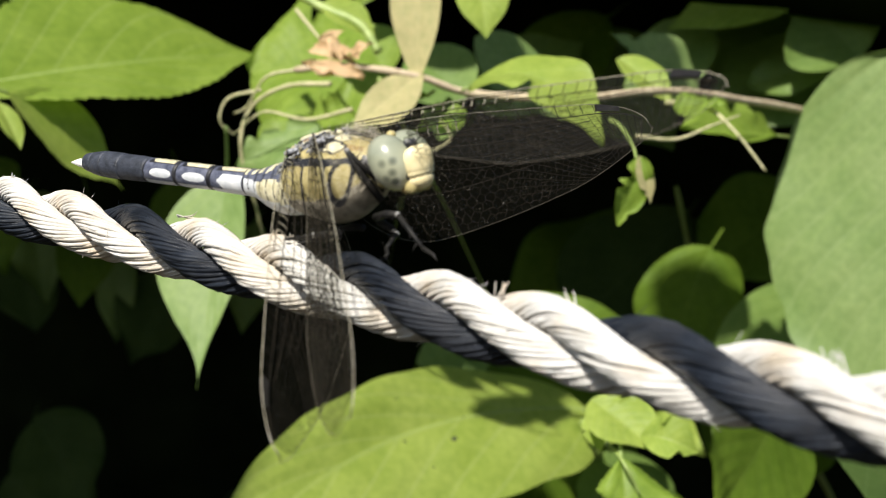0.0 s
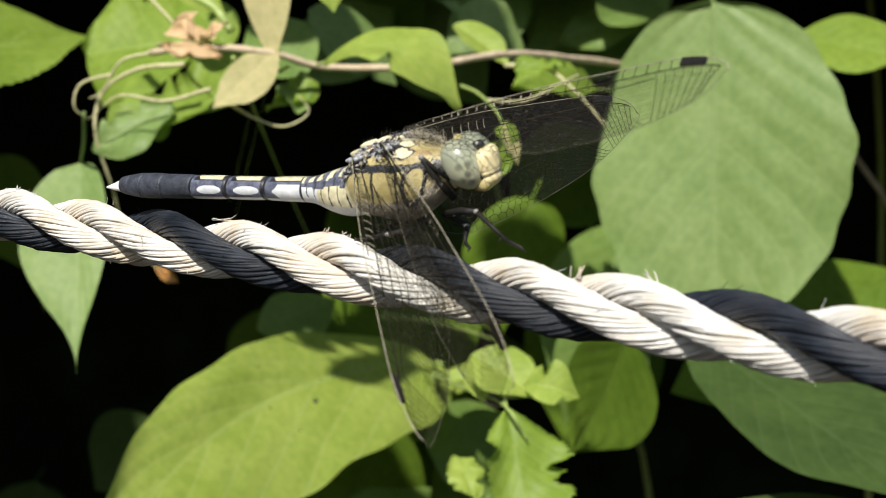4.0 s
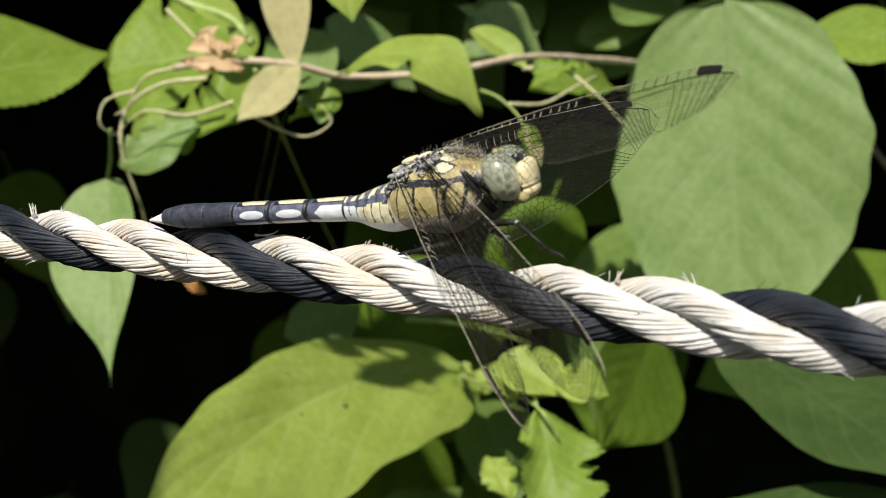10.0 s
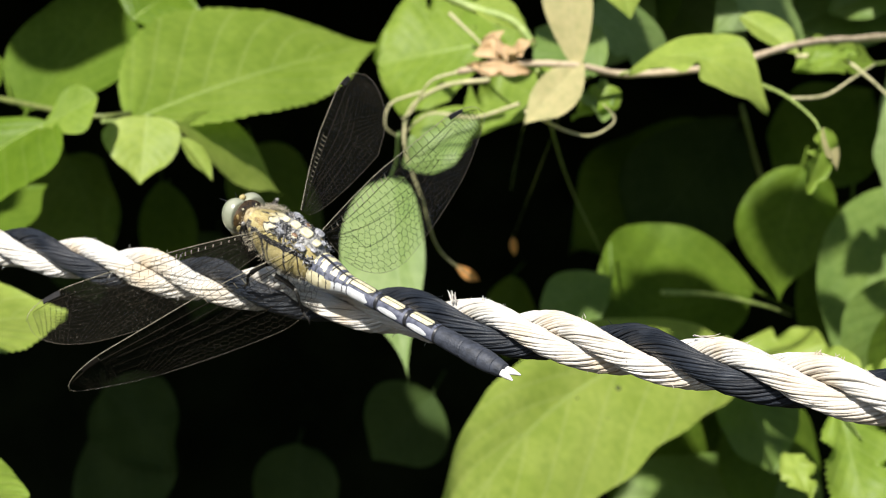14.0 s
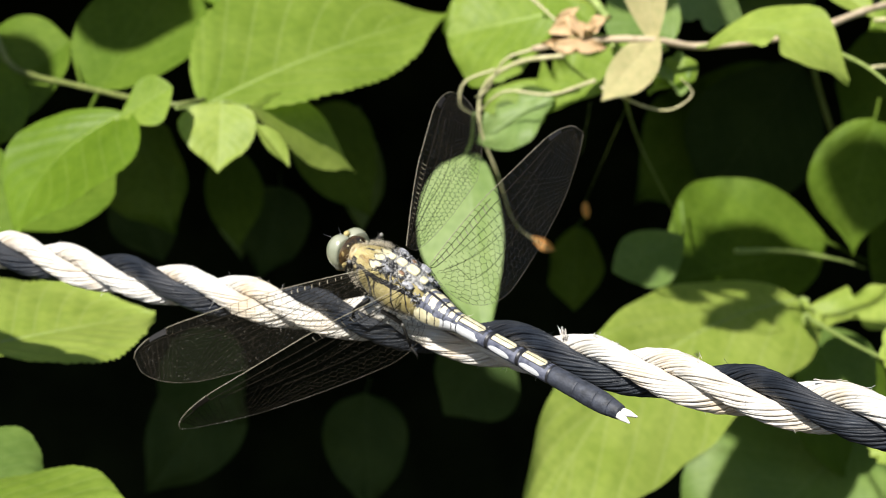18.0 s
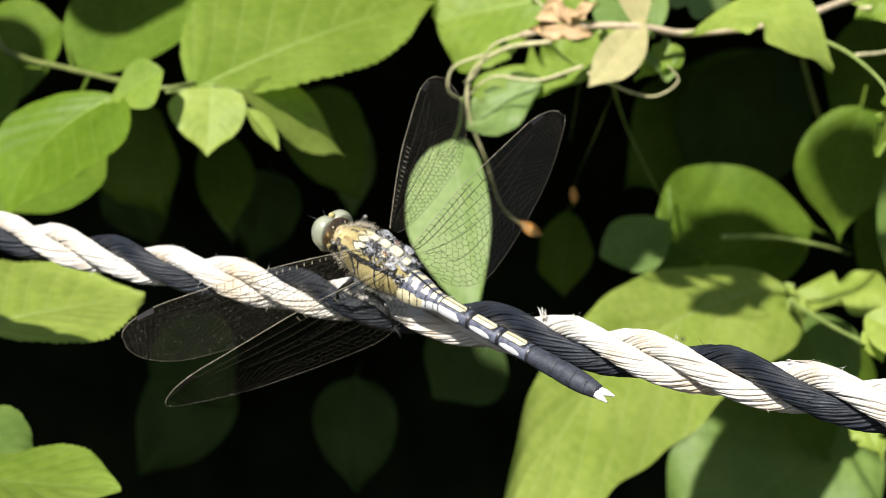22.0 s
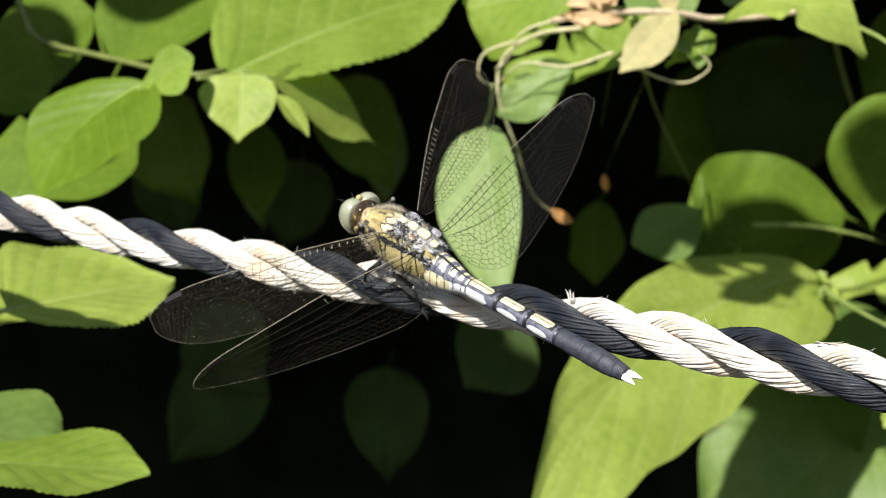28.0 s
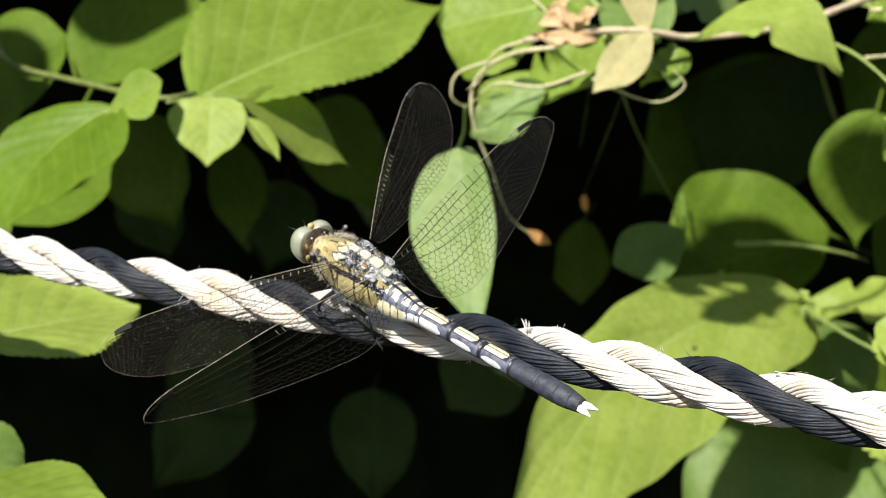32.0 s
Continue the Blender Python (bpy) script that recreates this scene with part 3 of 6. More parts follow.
leaf(low, (0.0931, 0.1500, 0.9618), (0.1067, 0.1400, 0.9560), 0.0151, (-0.11, -0.60, 0.79), LEAF_YOUNG, "small folded young leaf", seed=25, fat=0.47, halves=(0.92, 1.08), fold=0.35, bites=1, droop=0.1)
leaf(low, (0.1037, 0.1400, 0.9572), (0.1151, 0.1350, 0.9565), 0.0105, (-0.33, -0.81, 0.48), LEAF_YOUNG, "small curled young leaf", seed=26, fat=0.51, halves=(1.12, 0.88), fold=0.45, bites=2, arch=0.2, droop=0.1)
leaf(low, (0.0933, 0.1500, 0.9587), (0.0966, 0.1450, 0.9531), 0.0053, (0.1,-0.9,0.3), LEAF_YOUNG, "withered leaf bud", seed=27, droop=0.3, bites=2)
leaf(low, (0.0916, 0.1500, 0.9392), (0.0961, 0.1400, 0.9314), 0.0084, (0.1,-0.8,0.5), LEAF_YOUNG, "ragged scrap of a young leaf", seed=28, bites=5, wave=0.1, teeth=0.2)
leaf(low, (-0.0971, 0.1000, 0.9728), (-0.0666, 0.1200, 0.9752), 0.0493, (0.05, -0.20, 0.98), LEAF_YOUNG, "sunlit yellow-green leaf below the rope", stalk=((-0.1148, 0.1200, 0.9644),), seed=29, fat=0.37, halves=(1.12, 0.88), teeth=0.05, fold=0.15, droop=0.03, nu=80)
leaf(low, (-0.0986, 0.0600, 0.9542), (-0.0616, 0.0550, 0.9542), 0.0330, (-0.01, -0.05, 1.00), LEAF_LIT, "green leaf low in the hedge", stalk=((-0.1113, 0.0800, 0.9439),), seed=30, fat=0.54, halves=(1.00, 1.00), teeth=0.05, fold=0.12, droop=0.03, nu=80)
leaf(low, (-0.1077, 0.0850, 0.9559), (-0.0815, 0.0800, 0.9492), 0.0292, (0.21, -0.17, 0.96), LEAF_BLUE, "green leaf low in the hedge behind another", stalk=((-0.1164, 0.0900, 0.9464),), seed=31, fat=0.42, halves=(1.12, 0.88), teeth=0.04, droop=0.03)
stem(low, [(0.1000, 0.2700, 0.0000), (0.0000, 0.2200, 0.4000), (-0.1200, 0.1600, 0.8000), (-0.1390, 0.1100, 0.9316)], 0.00200, STEM_GREEN, "stem", taper=0.5, n=40)
stem(low, [(-0.1200, 0.1600, 0.8000), (-0.1390, 0.1100, 0.9316), (-0.1341, 0.1000, 0.9505), (-0.1364, 0.1300, 0.9596)], 0.00140, STEM_GREEN, "stem", taper=0.6)
leaf(low, (0.1185, 0.3600, 0.9093), (0.0811, 0.3400, 0.8585), 0.0567, (0.6,-0.75,0.2), LEAF_SHADED, "dark leaf under the broad one", stalk=((0.1252, 0.3800, 0.9118),), seed=32, droop=0.05)
leaf(low, (0.1198, 0.3300, 0.9150), (0.1371, 0.3200, 0.8679), 0.0502, (0.6,-0.75,0.2), LEAF_SHADED, "dark leaf under the young shoot", stalk=((0.1252, 0.3800, 0.9118),), seed=33, droop=0.05)
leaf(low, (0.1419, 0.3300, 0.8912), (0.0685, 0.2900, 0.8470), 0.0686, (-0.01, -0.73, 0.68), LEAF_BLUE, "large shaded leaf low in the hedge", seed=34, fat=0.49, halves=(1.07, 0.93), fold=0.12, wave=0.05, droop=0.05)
leaf(low, (0.0949, 0.3300, 0.9154), (0.0800, 0.3200, 0.8718), 0.0495, (0.6,-0.75,0.2), LEAF_SHADED, "shaded leaf behind the broad one", seed=35)
leaf(low, (0.1093, 0.3000, 0.9274), (0.1245, 0.2900, 0.8992), 0.0388, (0.6,-0.75,0.2), LEAF_BLUE, "dull leaf behind the ragged one", seed=36)
stem(broad, [(0.2200, 0.4000, 0.0000), (0.3600, 0.6000, 0.3000), (0.3600, 0.6000, 0.9000), (0.2500, 0.4000, 1.1300), (0.1830, 0.3000, 1.1129), (0.1679, 0.2600, 1.0732)], 0.00240, STEM_GREEN, "stem", taper=0.4, n=50)
leaf(broad, (0.1701, 0.2620, 1.0531), (0.1752, 0.2450, 0.9583), 0.0745, (-0.50, -0.86, 0.13), LEAF_PALE, "very broad heart-shaped green leaf", stalk=((0.1691, 0.2700, 1.0591),), seed=37, fat=0.47, halves=(1.01, 0.99), droop=0.02, sharp=-0.25, blunt=0.42, taper=0.62, fold=0.06, nu=70, nv=18, ruffle=0.02)
leaf(broad, (0.2003, 0.2800, 1.0460), (0.2311, 0.2600, 1.0432), 0.0267, (-0.31, -0.59, 0.74), LEAF_LIT, "broad green leaf catching the sun", stalk=((0.1980, 0.2900, 1.0489),), seed=38, fat=0.50, halves=(1.07, 0.93), fold=0.15, droop=0.05)
leaf(broad, (0.1410, 0.2700, 1.0255), (0.1139, 0.2500, 1.0246), 0.0131, (0.52, -0.72, 0.46), LEAF_LIT, "green leaf behind the twig", stalk=((0.1490, 0.2800, 1.0259),), seed=39, fat=0.53, halves=(0.53, 1.47), fold=0.2, wave=0.1, bites=3, teeth=0.12, nu=50, droop=0.05)
leaf(broad, (0.1661, 0.3000, 1.0515), (0.1472, 0.3000, 1.0691), 0.0389, (0.0,-0.8,0.5), LEAF_BLUE, "dull green leaf high in the shrub", seed=40)
leaf(broad, (0.1481, 0.1700, 0.9672), (0.1844, 0.1100, 0.9452), 0.0426, (-0.09, -0.39, 0.92), LEAF_SHADE_DARK, "broad shade-darkened green leaf with a worn spot", seed=41, fat=0.48, halves=(1.07, 0.93), fold=0.1, droop=0.05)
leaf(broad, (0.1499, 0.2400, 0.9599), (0.1367, 0.2200, 0.9284), 0.0378, (0.6,-0.75,0.2), LEAF_SHADED, "shaded leaf under the rope", stalk=((0.1684, 0.2700, 0.9639),), seed=42)
leaf(broad, (0.1142, 0.1400, 0.9167), (0.1918, 0.1000, 0.9359), 0.0452, (-0.39, -0.35, 0.85), LEAF_SHADE_DARK, "broad shade-darkened leaf low in the shrub", seed=43, fat=0.45, halves=(0.97, 1.03), fold=0.1, droop=0.05)
leaf(broad, (0.2477, 0.3000, 0.9777), (0.1743, 0.2800, 0.9385), 0.0507, (0.00, -0.89, 0.45), LEAF_SHADED, "shaded leaf behind the rope", seed=44, fat=0.52, halves=(1.21, 0.79), fold=0.12, droop=0.05)
leaf(broad, (0.1668, 0.3300, 0.9843), (0.1449, 0.3000, 0.9315), 0.0351, (0.0,-0.9,0.3), LEAF_BLUE, "dull leaf at the shrub's edge", stalk=((0.1758, 0.3300, 0.9901),), seed=45)
stem(inner, [(0.0500, 0.4800, 0.0000), (0.2500, 0.6600, 0.4000), (0.2600, 0.6200, 0.8000), (0.1730, 0.4400, 0.9374), (0.1456, 0.4200, 0.9670), (0.1278, 0.4000, 1.0068)], 0.00200, STEM_GREEN, "stem", taper=0.4, n=40)
leaf(inner, (0.1409, 0.4700, 0.9974), (0.0984, 0.4600, 0.9424), 0.0543, (-0.06, -0.97, 0.23), LEAF_SHADE_DARK, "large dark leaf in the shade of the twig", stalk=((0.1445, 0.4800, 1.0029),), seed=46, fat=0.49, halves=(1.08, 0.92), fold=0.1, wave=0.06, droop=0.05)
leaf(inner, (0.1275, 0.3600, 0.9446), (0.0665, 0.3300, 0.9369), 0.0502, (0.32, -0.78, 0.54), LEAF_SHADED, "half-lit leaf deep in the hedge", stalk=((0.1435, 0.3700, 0.9357),), seed=47, fat=0.49, halves=(0.75, 1.25), fold=0.16, sharp=0.5, wave=0.05, droop=0.05)
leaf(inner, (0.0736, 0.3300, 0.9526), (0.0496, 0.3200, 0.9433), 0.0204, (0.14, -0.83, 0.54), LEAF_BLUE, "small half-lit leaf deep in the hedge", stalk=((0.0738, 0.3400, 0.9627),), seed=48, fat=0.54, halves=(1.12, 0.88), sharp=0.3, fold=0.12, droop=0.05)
leaf(inner, (0.1349, 0.3300, 0.9906), (0.1284, 0.3260, 0.9450), 0.0319, (-0.16, -0.98, 0.11), LEAF_SHADED, "half-lit leaf with a drooping tip", stalk=((0.1387, 0.3400, 0.9961),), seed=49, fat=0.41, halves=(1.01, 0.99), fold=0.14, wave=0.06, sharp=1.25, nu=60, taper=1.3, blunt=0.5, curve=-0.05, droop=0.05)
leaf(inner, (0.0529, 0.5000, 0.9278), (0.0500, 0.4900, 0.8931), 0.0253, (-0.41, -0.87, 0.28), LEAF_SHADED, "dark leaf in the gap", stalk=((0.0593, 0.5200, 0.9307),), seed=50, fat=0.45, halves=(1.00, 1.00), fold=0.12, wave=0.1, droop=0.05)
leaf(inner, (0.1213, 0.3600, 0.9236), (0.1022, 0.3400, 0.9086), 0.0232, (0.0,-0.85,0.4), LEAF_SHADED, "dark leaf above the low shrub", seed=51)
leaf(inner, (0.1443, 0.5000, 0.9906), (0.0733, 0.4600, 0.9458), 0.0629, (0.02, -0.76, 0.65), LEAF_SHADED, "large dark leaf in the gap", stalk=((0.1529, 0.5200, 0.9962),), seed=52, fat=0.46, halves=(1.04, 0.96), fold=0.15, wave=0.06, droop=0.05)
stem(inner, [(0.0361, 0.1970, 1.0238), (0.0446, 0.2500, 1.0074), (0.0563, 0.3100, 0.9857), (0.0719, 0.3450, 0.9584)], 0.00056, STEM_GREEN, "stem")
stem(inner, [(0.0870, 0.3100, 0.9511), (0.1051, 0.3200, 0.9490), (0.1239, 0.3300, 0.9441), (0.1357, 0.3400, 0.9392)], 0.00090, STEM_GREEN, "stem")
stem(vine, [(0.1600, 0.3800, 0.0000), (0.3000, 0.4800, 0.5000), (0.3200, 0.4400, 0.9000), (0.2620, 0.4000, 1.0172), (0.1681, 0.3000, 1.0321), (0.1243, 0.2400, 1.0325), (0.1031, 0.2150, 1.0308), (0.0828, 0.2000, 1.0258), (0.0582, 0.1950, 1.0234), (0.0450, 0.1900, 1.0255), (0.0285, 0.1900, 1.0255), (0.0164, 0.1950, 1.0232)], 0.00115, TWIG, "twig", taper=0.7, n=70)
leaf(vine, (0.0456, 0.1900, 1.0236), (0.0411, 0.1950, 1.0606), 0.0129, (-0.38, -0.92, 0.08), LEAF_DEAD, "upright pale dry leaf on the twig", seed=53, fat=0.53, halves=(1.04, 0.96), fold=0.25, droop=0.02)
leaf(vine, (0.0540, 0.2100, 1.0562), (0.0600, 0.2000, 1.0385), 0.0137, (0.1,-0.8,0.5), LEAF_YOUNG, "yellow-green leaf above the twig", seed=54)
leaf(vine, (0.0464, 0.1900, 1.0268), (0.0321, 0.1840, 1.0115), 0.0109, (-0.15, -0.86, 0.48), LEAF_DEAD, "folded beige dry leaf hanging from the twig", seed=55, fat=0.48, halves=(1.17, 0.83), fold=0.25, droop=0.03)
leaf(vine, (0.0294, 0.2500, 1.0304), (-0.0044, 0.2600, 1.0230), 0.0483, (-0.34, -0.74, 0.58), LEAF_LIT, "sunlit leaf behind the dry twigs", stalk=((0.0356, 0.2400, 1.0277),), seed=56, fat=0.54, halves=(0.97, 1.03), droop=0.02, sharp=0.1, bites=1, nu=70, teeth=0.03, wave=0.05, ruffle=0.02)
leaf(vine, (0.0219, 0.2250, 1.0136), (0.0064, 0.2200, 0.9975), 0.0169, (-0.29, -0.80, 0.53), LEAF_LIT, "twisted green leaf below the twig", seed=57, fat=0.54, halves=(1.00, 1.00), bites=2, wave=0.08, fold=0.2, droop=0.05)
leaf(vine, (0.0559, 0.2300, 1.0226), (0.0388, 0.2400, 1.0358), 0.0216, (0.1,-0.85,0.4), LEAF_BLUE, "dull teal leaf behind the twig", seed=58)
leaf(vine, (0.0342, 0.2400, 1.0268), (0.0211, 0.2500, 1.0434), 0.0169, (0.1,-0.8,0.5), LEAF_LIT, "green leaf above the twig", seed=59, bites=2)
leaf(vine, (0.0575, 0.2000, 1.0188), (0.0443, 0.1950, 1.0138), 0.0092, (0.1,-0.7,0.6), LEAF_LIT, "curled green leaf under the twig", seed=60, twist=0.6, bites=3, wave=0.1)
leaf(vine, (0.0002, 0.2150, 0.9951), (0.0050, 0.1800, 0.9479), 0.0218, (-0.22, -0.79, 0.57), LEAF_PALE, "pale green leaf hanging behind the rope", stalk=((0.0019, 0.1950, 1.0077), (0.0015, 0.2050, 1.0002),), seed=61, fat=0.36, halves=(0.72, 1.28), droop=0.02, fold=0.16, sharp=1.2, taper=1.5, blunt=0.6)
leaf(vine, (0.0575, 0.1860, 1.0242), (0.0895, 0.1746, 1.0161), 0.0200, (0.1,-0.68,0.72), LEAF_YOUNG, "curled yellow-green leaf arching over the twig", stalk=((0.0560, 0.1900, 1.0235),), seed=62, arch=0.30, droop=0.0, fold=0.2, bites=2, wave=0.05, nu=60, fat=0.6)
stem(vine, [(0.0910, 0.1900, 1.0215), (0.0926, 0.1700, 1.0197), (0.0945, 0.1500, 1.0155), (0.0955, 0.1450, 1.0115)], 0.00056, STEM_GREEN, "tendril")
leaf(vine, (0.0962, 0.1460, 1.0139), (0.0940, 0.1444, 0.9991), 0.0075, (0.3,-0.85,0.3), LEAF_LIT, "small torn leaf hanging from a tendril", seed=63, bites=4, fold=0.3, wave=0.1)
leaf(vine, (0.0956, 0.1460, 1.0139), (0.0999, 0.1450, 1.0047), 0.0040, (0.3,-0.85,0.3), LEAF_DEAD, "dry scrap of leaf", seed=64, bites=2, fold=0.3)
stem(vine, [(0.0972, 0.1850, 1.0185), (0.1066, 0.1900, 1.0192), (0.1147, 0.1950, 1.0235), (0.1215, 0.2000, 1.0271)], 0.00052, TENDRIL, "tendril")
stem(vine, [(0.1049, 0.2150, 1.0282), (0.1140, 0.2100, 1.0285), (0.1217, 0.2050, 1.0231), (0.1294, 0.2000, 1.0149)], 0.00066, TENDRIL, "tendril")
leaf(vine, (0.1068, 0.2100, 1.0269), (0.1180, 0.2050, 1.0310), 0.0085, (0.1,-0.7,0.7), LEAF_LIT, "ragged green leaf at the twig's fork", seed=65, bites=6, wave=0.12, teeth=0.2)
leaf(vine, (0.0927, 0.2300, 1.0382), (0.1075, 0.2200, 1.0296), 0.0108, (0.0,-0.6,0.8), LEAF_YOUNG, "pale leaf stalk above the twig", seed=66, fold=0.5, droop=0.1)
leaf(vine, (0.1361, 0.3100, 1.0404), (0.1616, 0.3000, 1.0521), 0.0183, (-0.49, -0.76, 0.42), LEAF_BLUE, "green leaf above the fork", seed=67, fat=0.51, halves=(1.05, 0.95), fold=0.15, wave=0.06, droop=0.05)
stem(vine, [(-0.0047, 0.2100, 1.0541), (0.0040, 0.2050, 1.0472), (0.0183, 0.2000, 1.0395), (0.0295, 0.1980, 1.0361), (0.0352, 0.1960, 1.0300)], 0.00128, STEM_GREEN, "stem", taper=0.8)
leaf(vine, (0.0287, 0.2400, 1.0581), (0.0251, 0.2350, 1.0427), 0.0092, (0.2,-0.85,0.3), LEAF_LIT, "narrow green leaf beside the stem", seed=68)
leaf(vine, (0.0197, 0.2000, 1.0393), (0.0338, 0.1980, 1.0355), 0.0100, (0.1,-0.7,0.7), LEAF_YOUNG, "small yellow-green leaf at the joint", seed=69, fold=0.4)
stem(vine, [(0.0245, 0.2000, 1.0212), (0.0133, 0.2050, 1.0192), (0.0049, 0.2100, 1.0130), (0.0037, 0.2100, 1.0029), (0.0084, 0.2150, 0.9894), (0.0133, 0.2250, 0.9750), (0.0229, 0.2335, 0.9661)], 0.00064, TENDRIL, "tendril", n=40)
stem(vine, [(0.0076, 0.2050, 1.0176), (-0.0001, 0.2050, 1.0145), (-0.0014, 0.2050, 1.0088), (0.0022, 0.2070, 1.0059)], 0.00043, TENDRIL, "tendril")
stem(vine, [(0.0326, 0.1900, 1.0142), (0.0425, 0.1900, 1.0096), (0.0495, 0.1900, 1.0084), (0.0549, 0.1900, 1.0121), (0.0520, 0.1900, 1.0162)], 0.00041, TENDRIL, "tendril")
stem(vine, [(0.0164, 0.1950, 1.0232), (0.0095, 0.1960, 1.0205), (0.0054, 0.2000, 1.0132), (0.0025, 0.2000, 1.0111)], 0.00042, TENDRIL, "tendril")
stem(vine, [(0.0313, 0.1900, 1.0158), (0.0206, 0.1950, 1.0120), (0.0096, 0.2000, 1.0124), (0.0026, 0.2050, 1.0063)], 0.00052, TENDRIL, "tendril")
stem(vine, [(0.0140, 0.2000, 1.0375), (0.0207, 0.1970, 1.0314), (0.0248, 0.1950, 1.0273)], 0.00052, TENDRIL, "tendril")
leaf(vine, (0.0195, 0.1880, 1.0277), (0.0309, 0.1860, 1.0297), 0.0038, (0.1,-0.8,0.4), DRYLEAF, "shrivelled orange-brown scrap of leaf", seed=70, bites=2, wave=0.15, fold=0.4, nu=20, nv=6)
leaf(vine, (0.0207, 0.1860, 1.0245), (0.0334, 0.1840, 1.0247), 0.0044, (0.1,-0.8,0.4), DRYLEAF, "shrivelled orange-brown scrap of leaf", seed=71, bites=2, wave=0.15, fold=0.4, nu=20, nv=6)
leaf(vine, (0.0242, 0.1870, 1.0318), (0.0281, 0.1850, 1.0265), 0.0032, (0.1,-0.8,0.4), DRYLEAF, "shrivelled orange-brown scrap of leaf", seed=72, bites=2, wave=0.15, fold=0.4, nu=20, nv=6)
leaf(vine, (0.0216, 0.1890, 1.0297), (0.0269, 0.1870, 1.0338), 0.0028, (0.1,-0.8,0.4), DRYLEAF, "shrivelled orange-brown scrap of leaf", seed=73, bites=2, wave=0.15, fold=0.4, nu=20, nv=6)
leaf(vine, (0.0189, 0.2470, 0.9675), (0.0256, 0.2480, 0.9632), 0.0032, (0.28, -0.93, 0.23), BUD, "orange bud at a tendril's end", seed=74, fat=0.51, halves=(0.86, 1.14), fold=0.4, nu=16, nv=6, droop=0.0)
leaf(vine, (0.0383, 0.2990, 0.9692), (0.0391, 0.2990, 0.9634), 0.0024, (0,-1,0.2), BUD, "orange bud on a thread", stalk=((0.0378, 0.3050, 0.9830), (0.0412, 0.3000, 1.0045), (0.0429, 0.2500, 1.0183), (0.0456, 0.1950, 1.0249),), seed=75, fold=0.5, nu=16, nv=6, thin=True)
leaf(broad, (0.1236, 0.3100, 1.0560), (0.0986, 0.3000, 1.0350), 0.0222, (-0.1,-0.85,0.5), LEAF_BLUE, "mid green leaf behind the dry twigs", stalk=((0.1295, 0.3100, 1.0637),), seed=76)
leaf(broad, (0.1473, 0.3000, 1.0713), (0.1090, 0.2900, 1.0557), 0.0183, (-0.1,-0.85,0.5), LEAF_LIT, "green leaf above the wing", stalk=((0.1520, 0.3000, 1.0744),), seed=77)
leaf(broad, (0.1256, 0.3500, 1.0568), (0.1760, 0.3400, 1.0430), 0.0400, (0.0,-0.9,0.4), LEAF_BLUE, "mid green leaf between twig and broad leaf", stalk=((0.1223, 0.3600, 1.0627),), seed=78)
leaf(broad, (0.0571, 0.3300, 1.0231), (0.0865, 0.3400, 1.0509), 0.0282, (0.0,-0.9,0.4), LEAF_BLUE, "shaded leaf behind the curled one", stalk=((0.0544, 0.3400, 1.0174),), seed=79)
leaf(broad, (0.0883, 0.3700, 1.0530), (0.1225, 0.3600, 1.0211), 0.0370, (0.1,-0.9,0.3), LEAF_BLUE, "shaded leaf under the twig", stalk=((0.0846, 0.3800, 1.0569),), seed=80)
leaf(broad, (0.1578, 0.2800, 0.9613), (0.1420, 0.2700, 0.9275), 0.0299, (0.3,-0.85,0.3), LEAF_BLUE, "dull green leaf under the rope", stalk=((0.1644, 0.3000, 0.9665),), seed=81)
leaf(inner, (-0.1215, 0.4200, 0.9830), (-0.1046, 0.4000, 0.9438), 0.0368, (-0.29, -0.90, 0.33), LEAF_SHADED, "dim leaf under the shoot", stalk=((-0.1247, 0.4300, 0.9895),), seed=82, fat=0.36, halves=(0.78, 1.22), fold=0.15, wave=0.08, curve=0.05, droop=0.05)
leaf(inner, (0.0187, 0.4500, 0.8873), (-0.0043, 0.4400, 0.8624), 0.0385, (0.1,-0.95,0.25), LEAF_SHADE_DARK, "dark leaf deep under the rope", stalk=((0.0237, 0.4600, 0.8943),), seed=83, nu=24, nv=8)
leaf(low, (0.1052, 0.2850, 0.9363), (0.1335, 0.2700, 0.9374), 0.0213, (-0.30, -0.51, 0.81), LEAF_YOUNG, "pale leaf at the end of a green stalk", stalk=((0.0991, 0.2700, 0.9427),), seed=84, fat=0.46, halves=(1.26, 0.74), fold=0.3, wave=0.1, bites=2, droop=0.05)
leaf(shoot, (-0.1198, 0.2100, 0.9990), (-0.1111, 0.1900, 0.9786), 0.0238, (-0.24, -0.74, 0.63), LEAF_SHADED, "dull green leaf half hidden under the glossy one", seed=85, fat=0.57, halves=(0.60, 1.40), fold=0.15, droop=0.04)
leaf(inner, (-0.0904, 0.4600, 0.9695), (-0.0843, 0.4400, 0.9311), 0.0228, (0.00, -0.89, 0.46), LEAF_SHADED, "dim narrow leaf behind the hanging pair", stalk=((-0.0866, 0.4300, 0.9806),), seed=86, fat=0.47, halves=(1.03, 0.97), fold=0.2, droop=0.05)
leaf(inner, (-0.0533, 0.4500, 0.9849), (-0.0327, 0.4400, 0.9427), 0.0330, (-0.03, -0.98, 0.22), LEAF_SHADED, "dim leaf behind the large serrated one", stalk=((-0.0533, 0.4200, 0.9942),), seed=87, fat=0.31, halves=(0.89, 1.11), fold=0.15, droop=0.05)
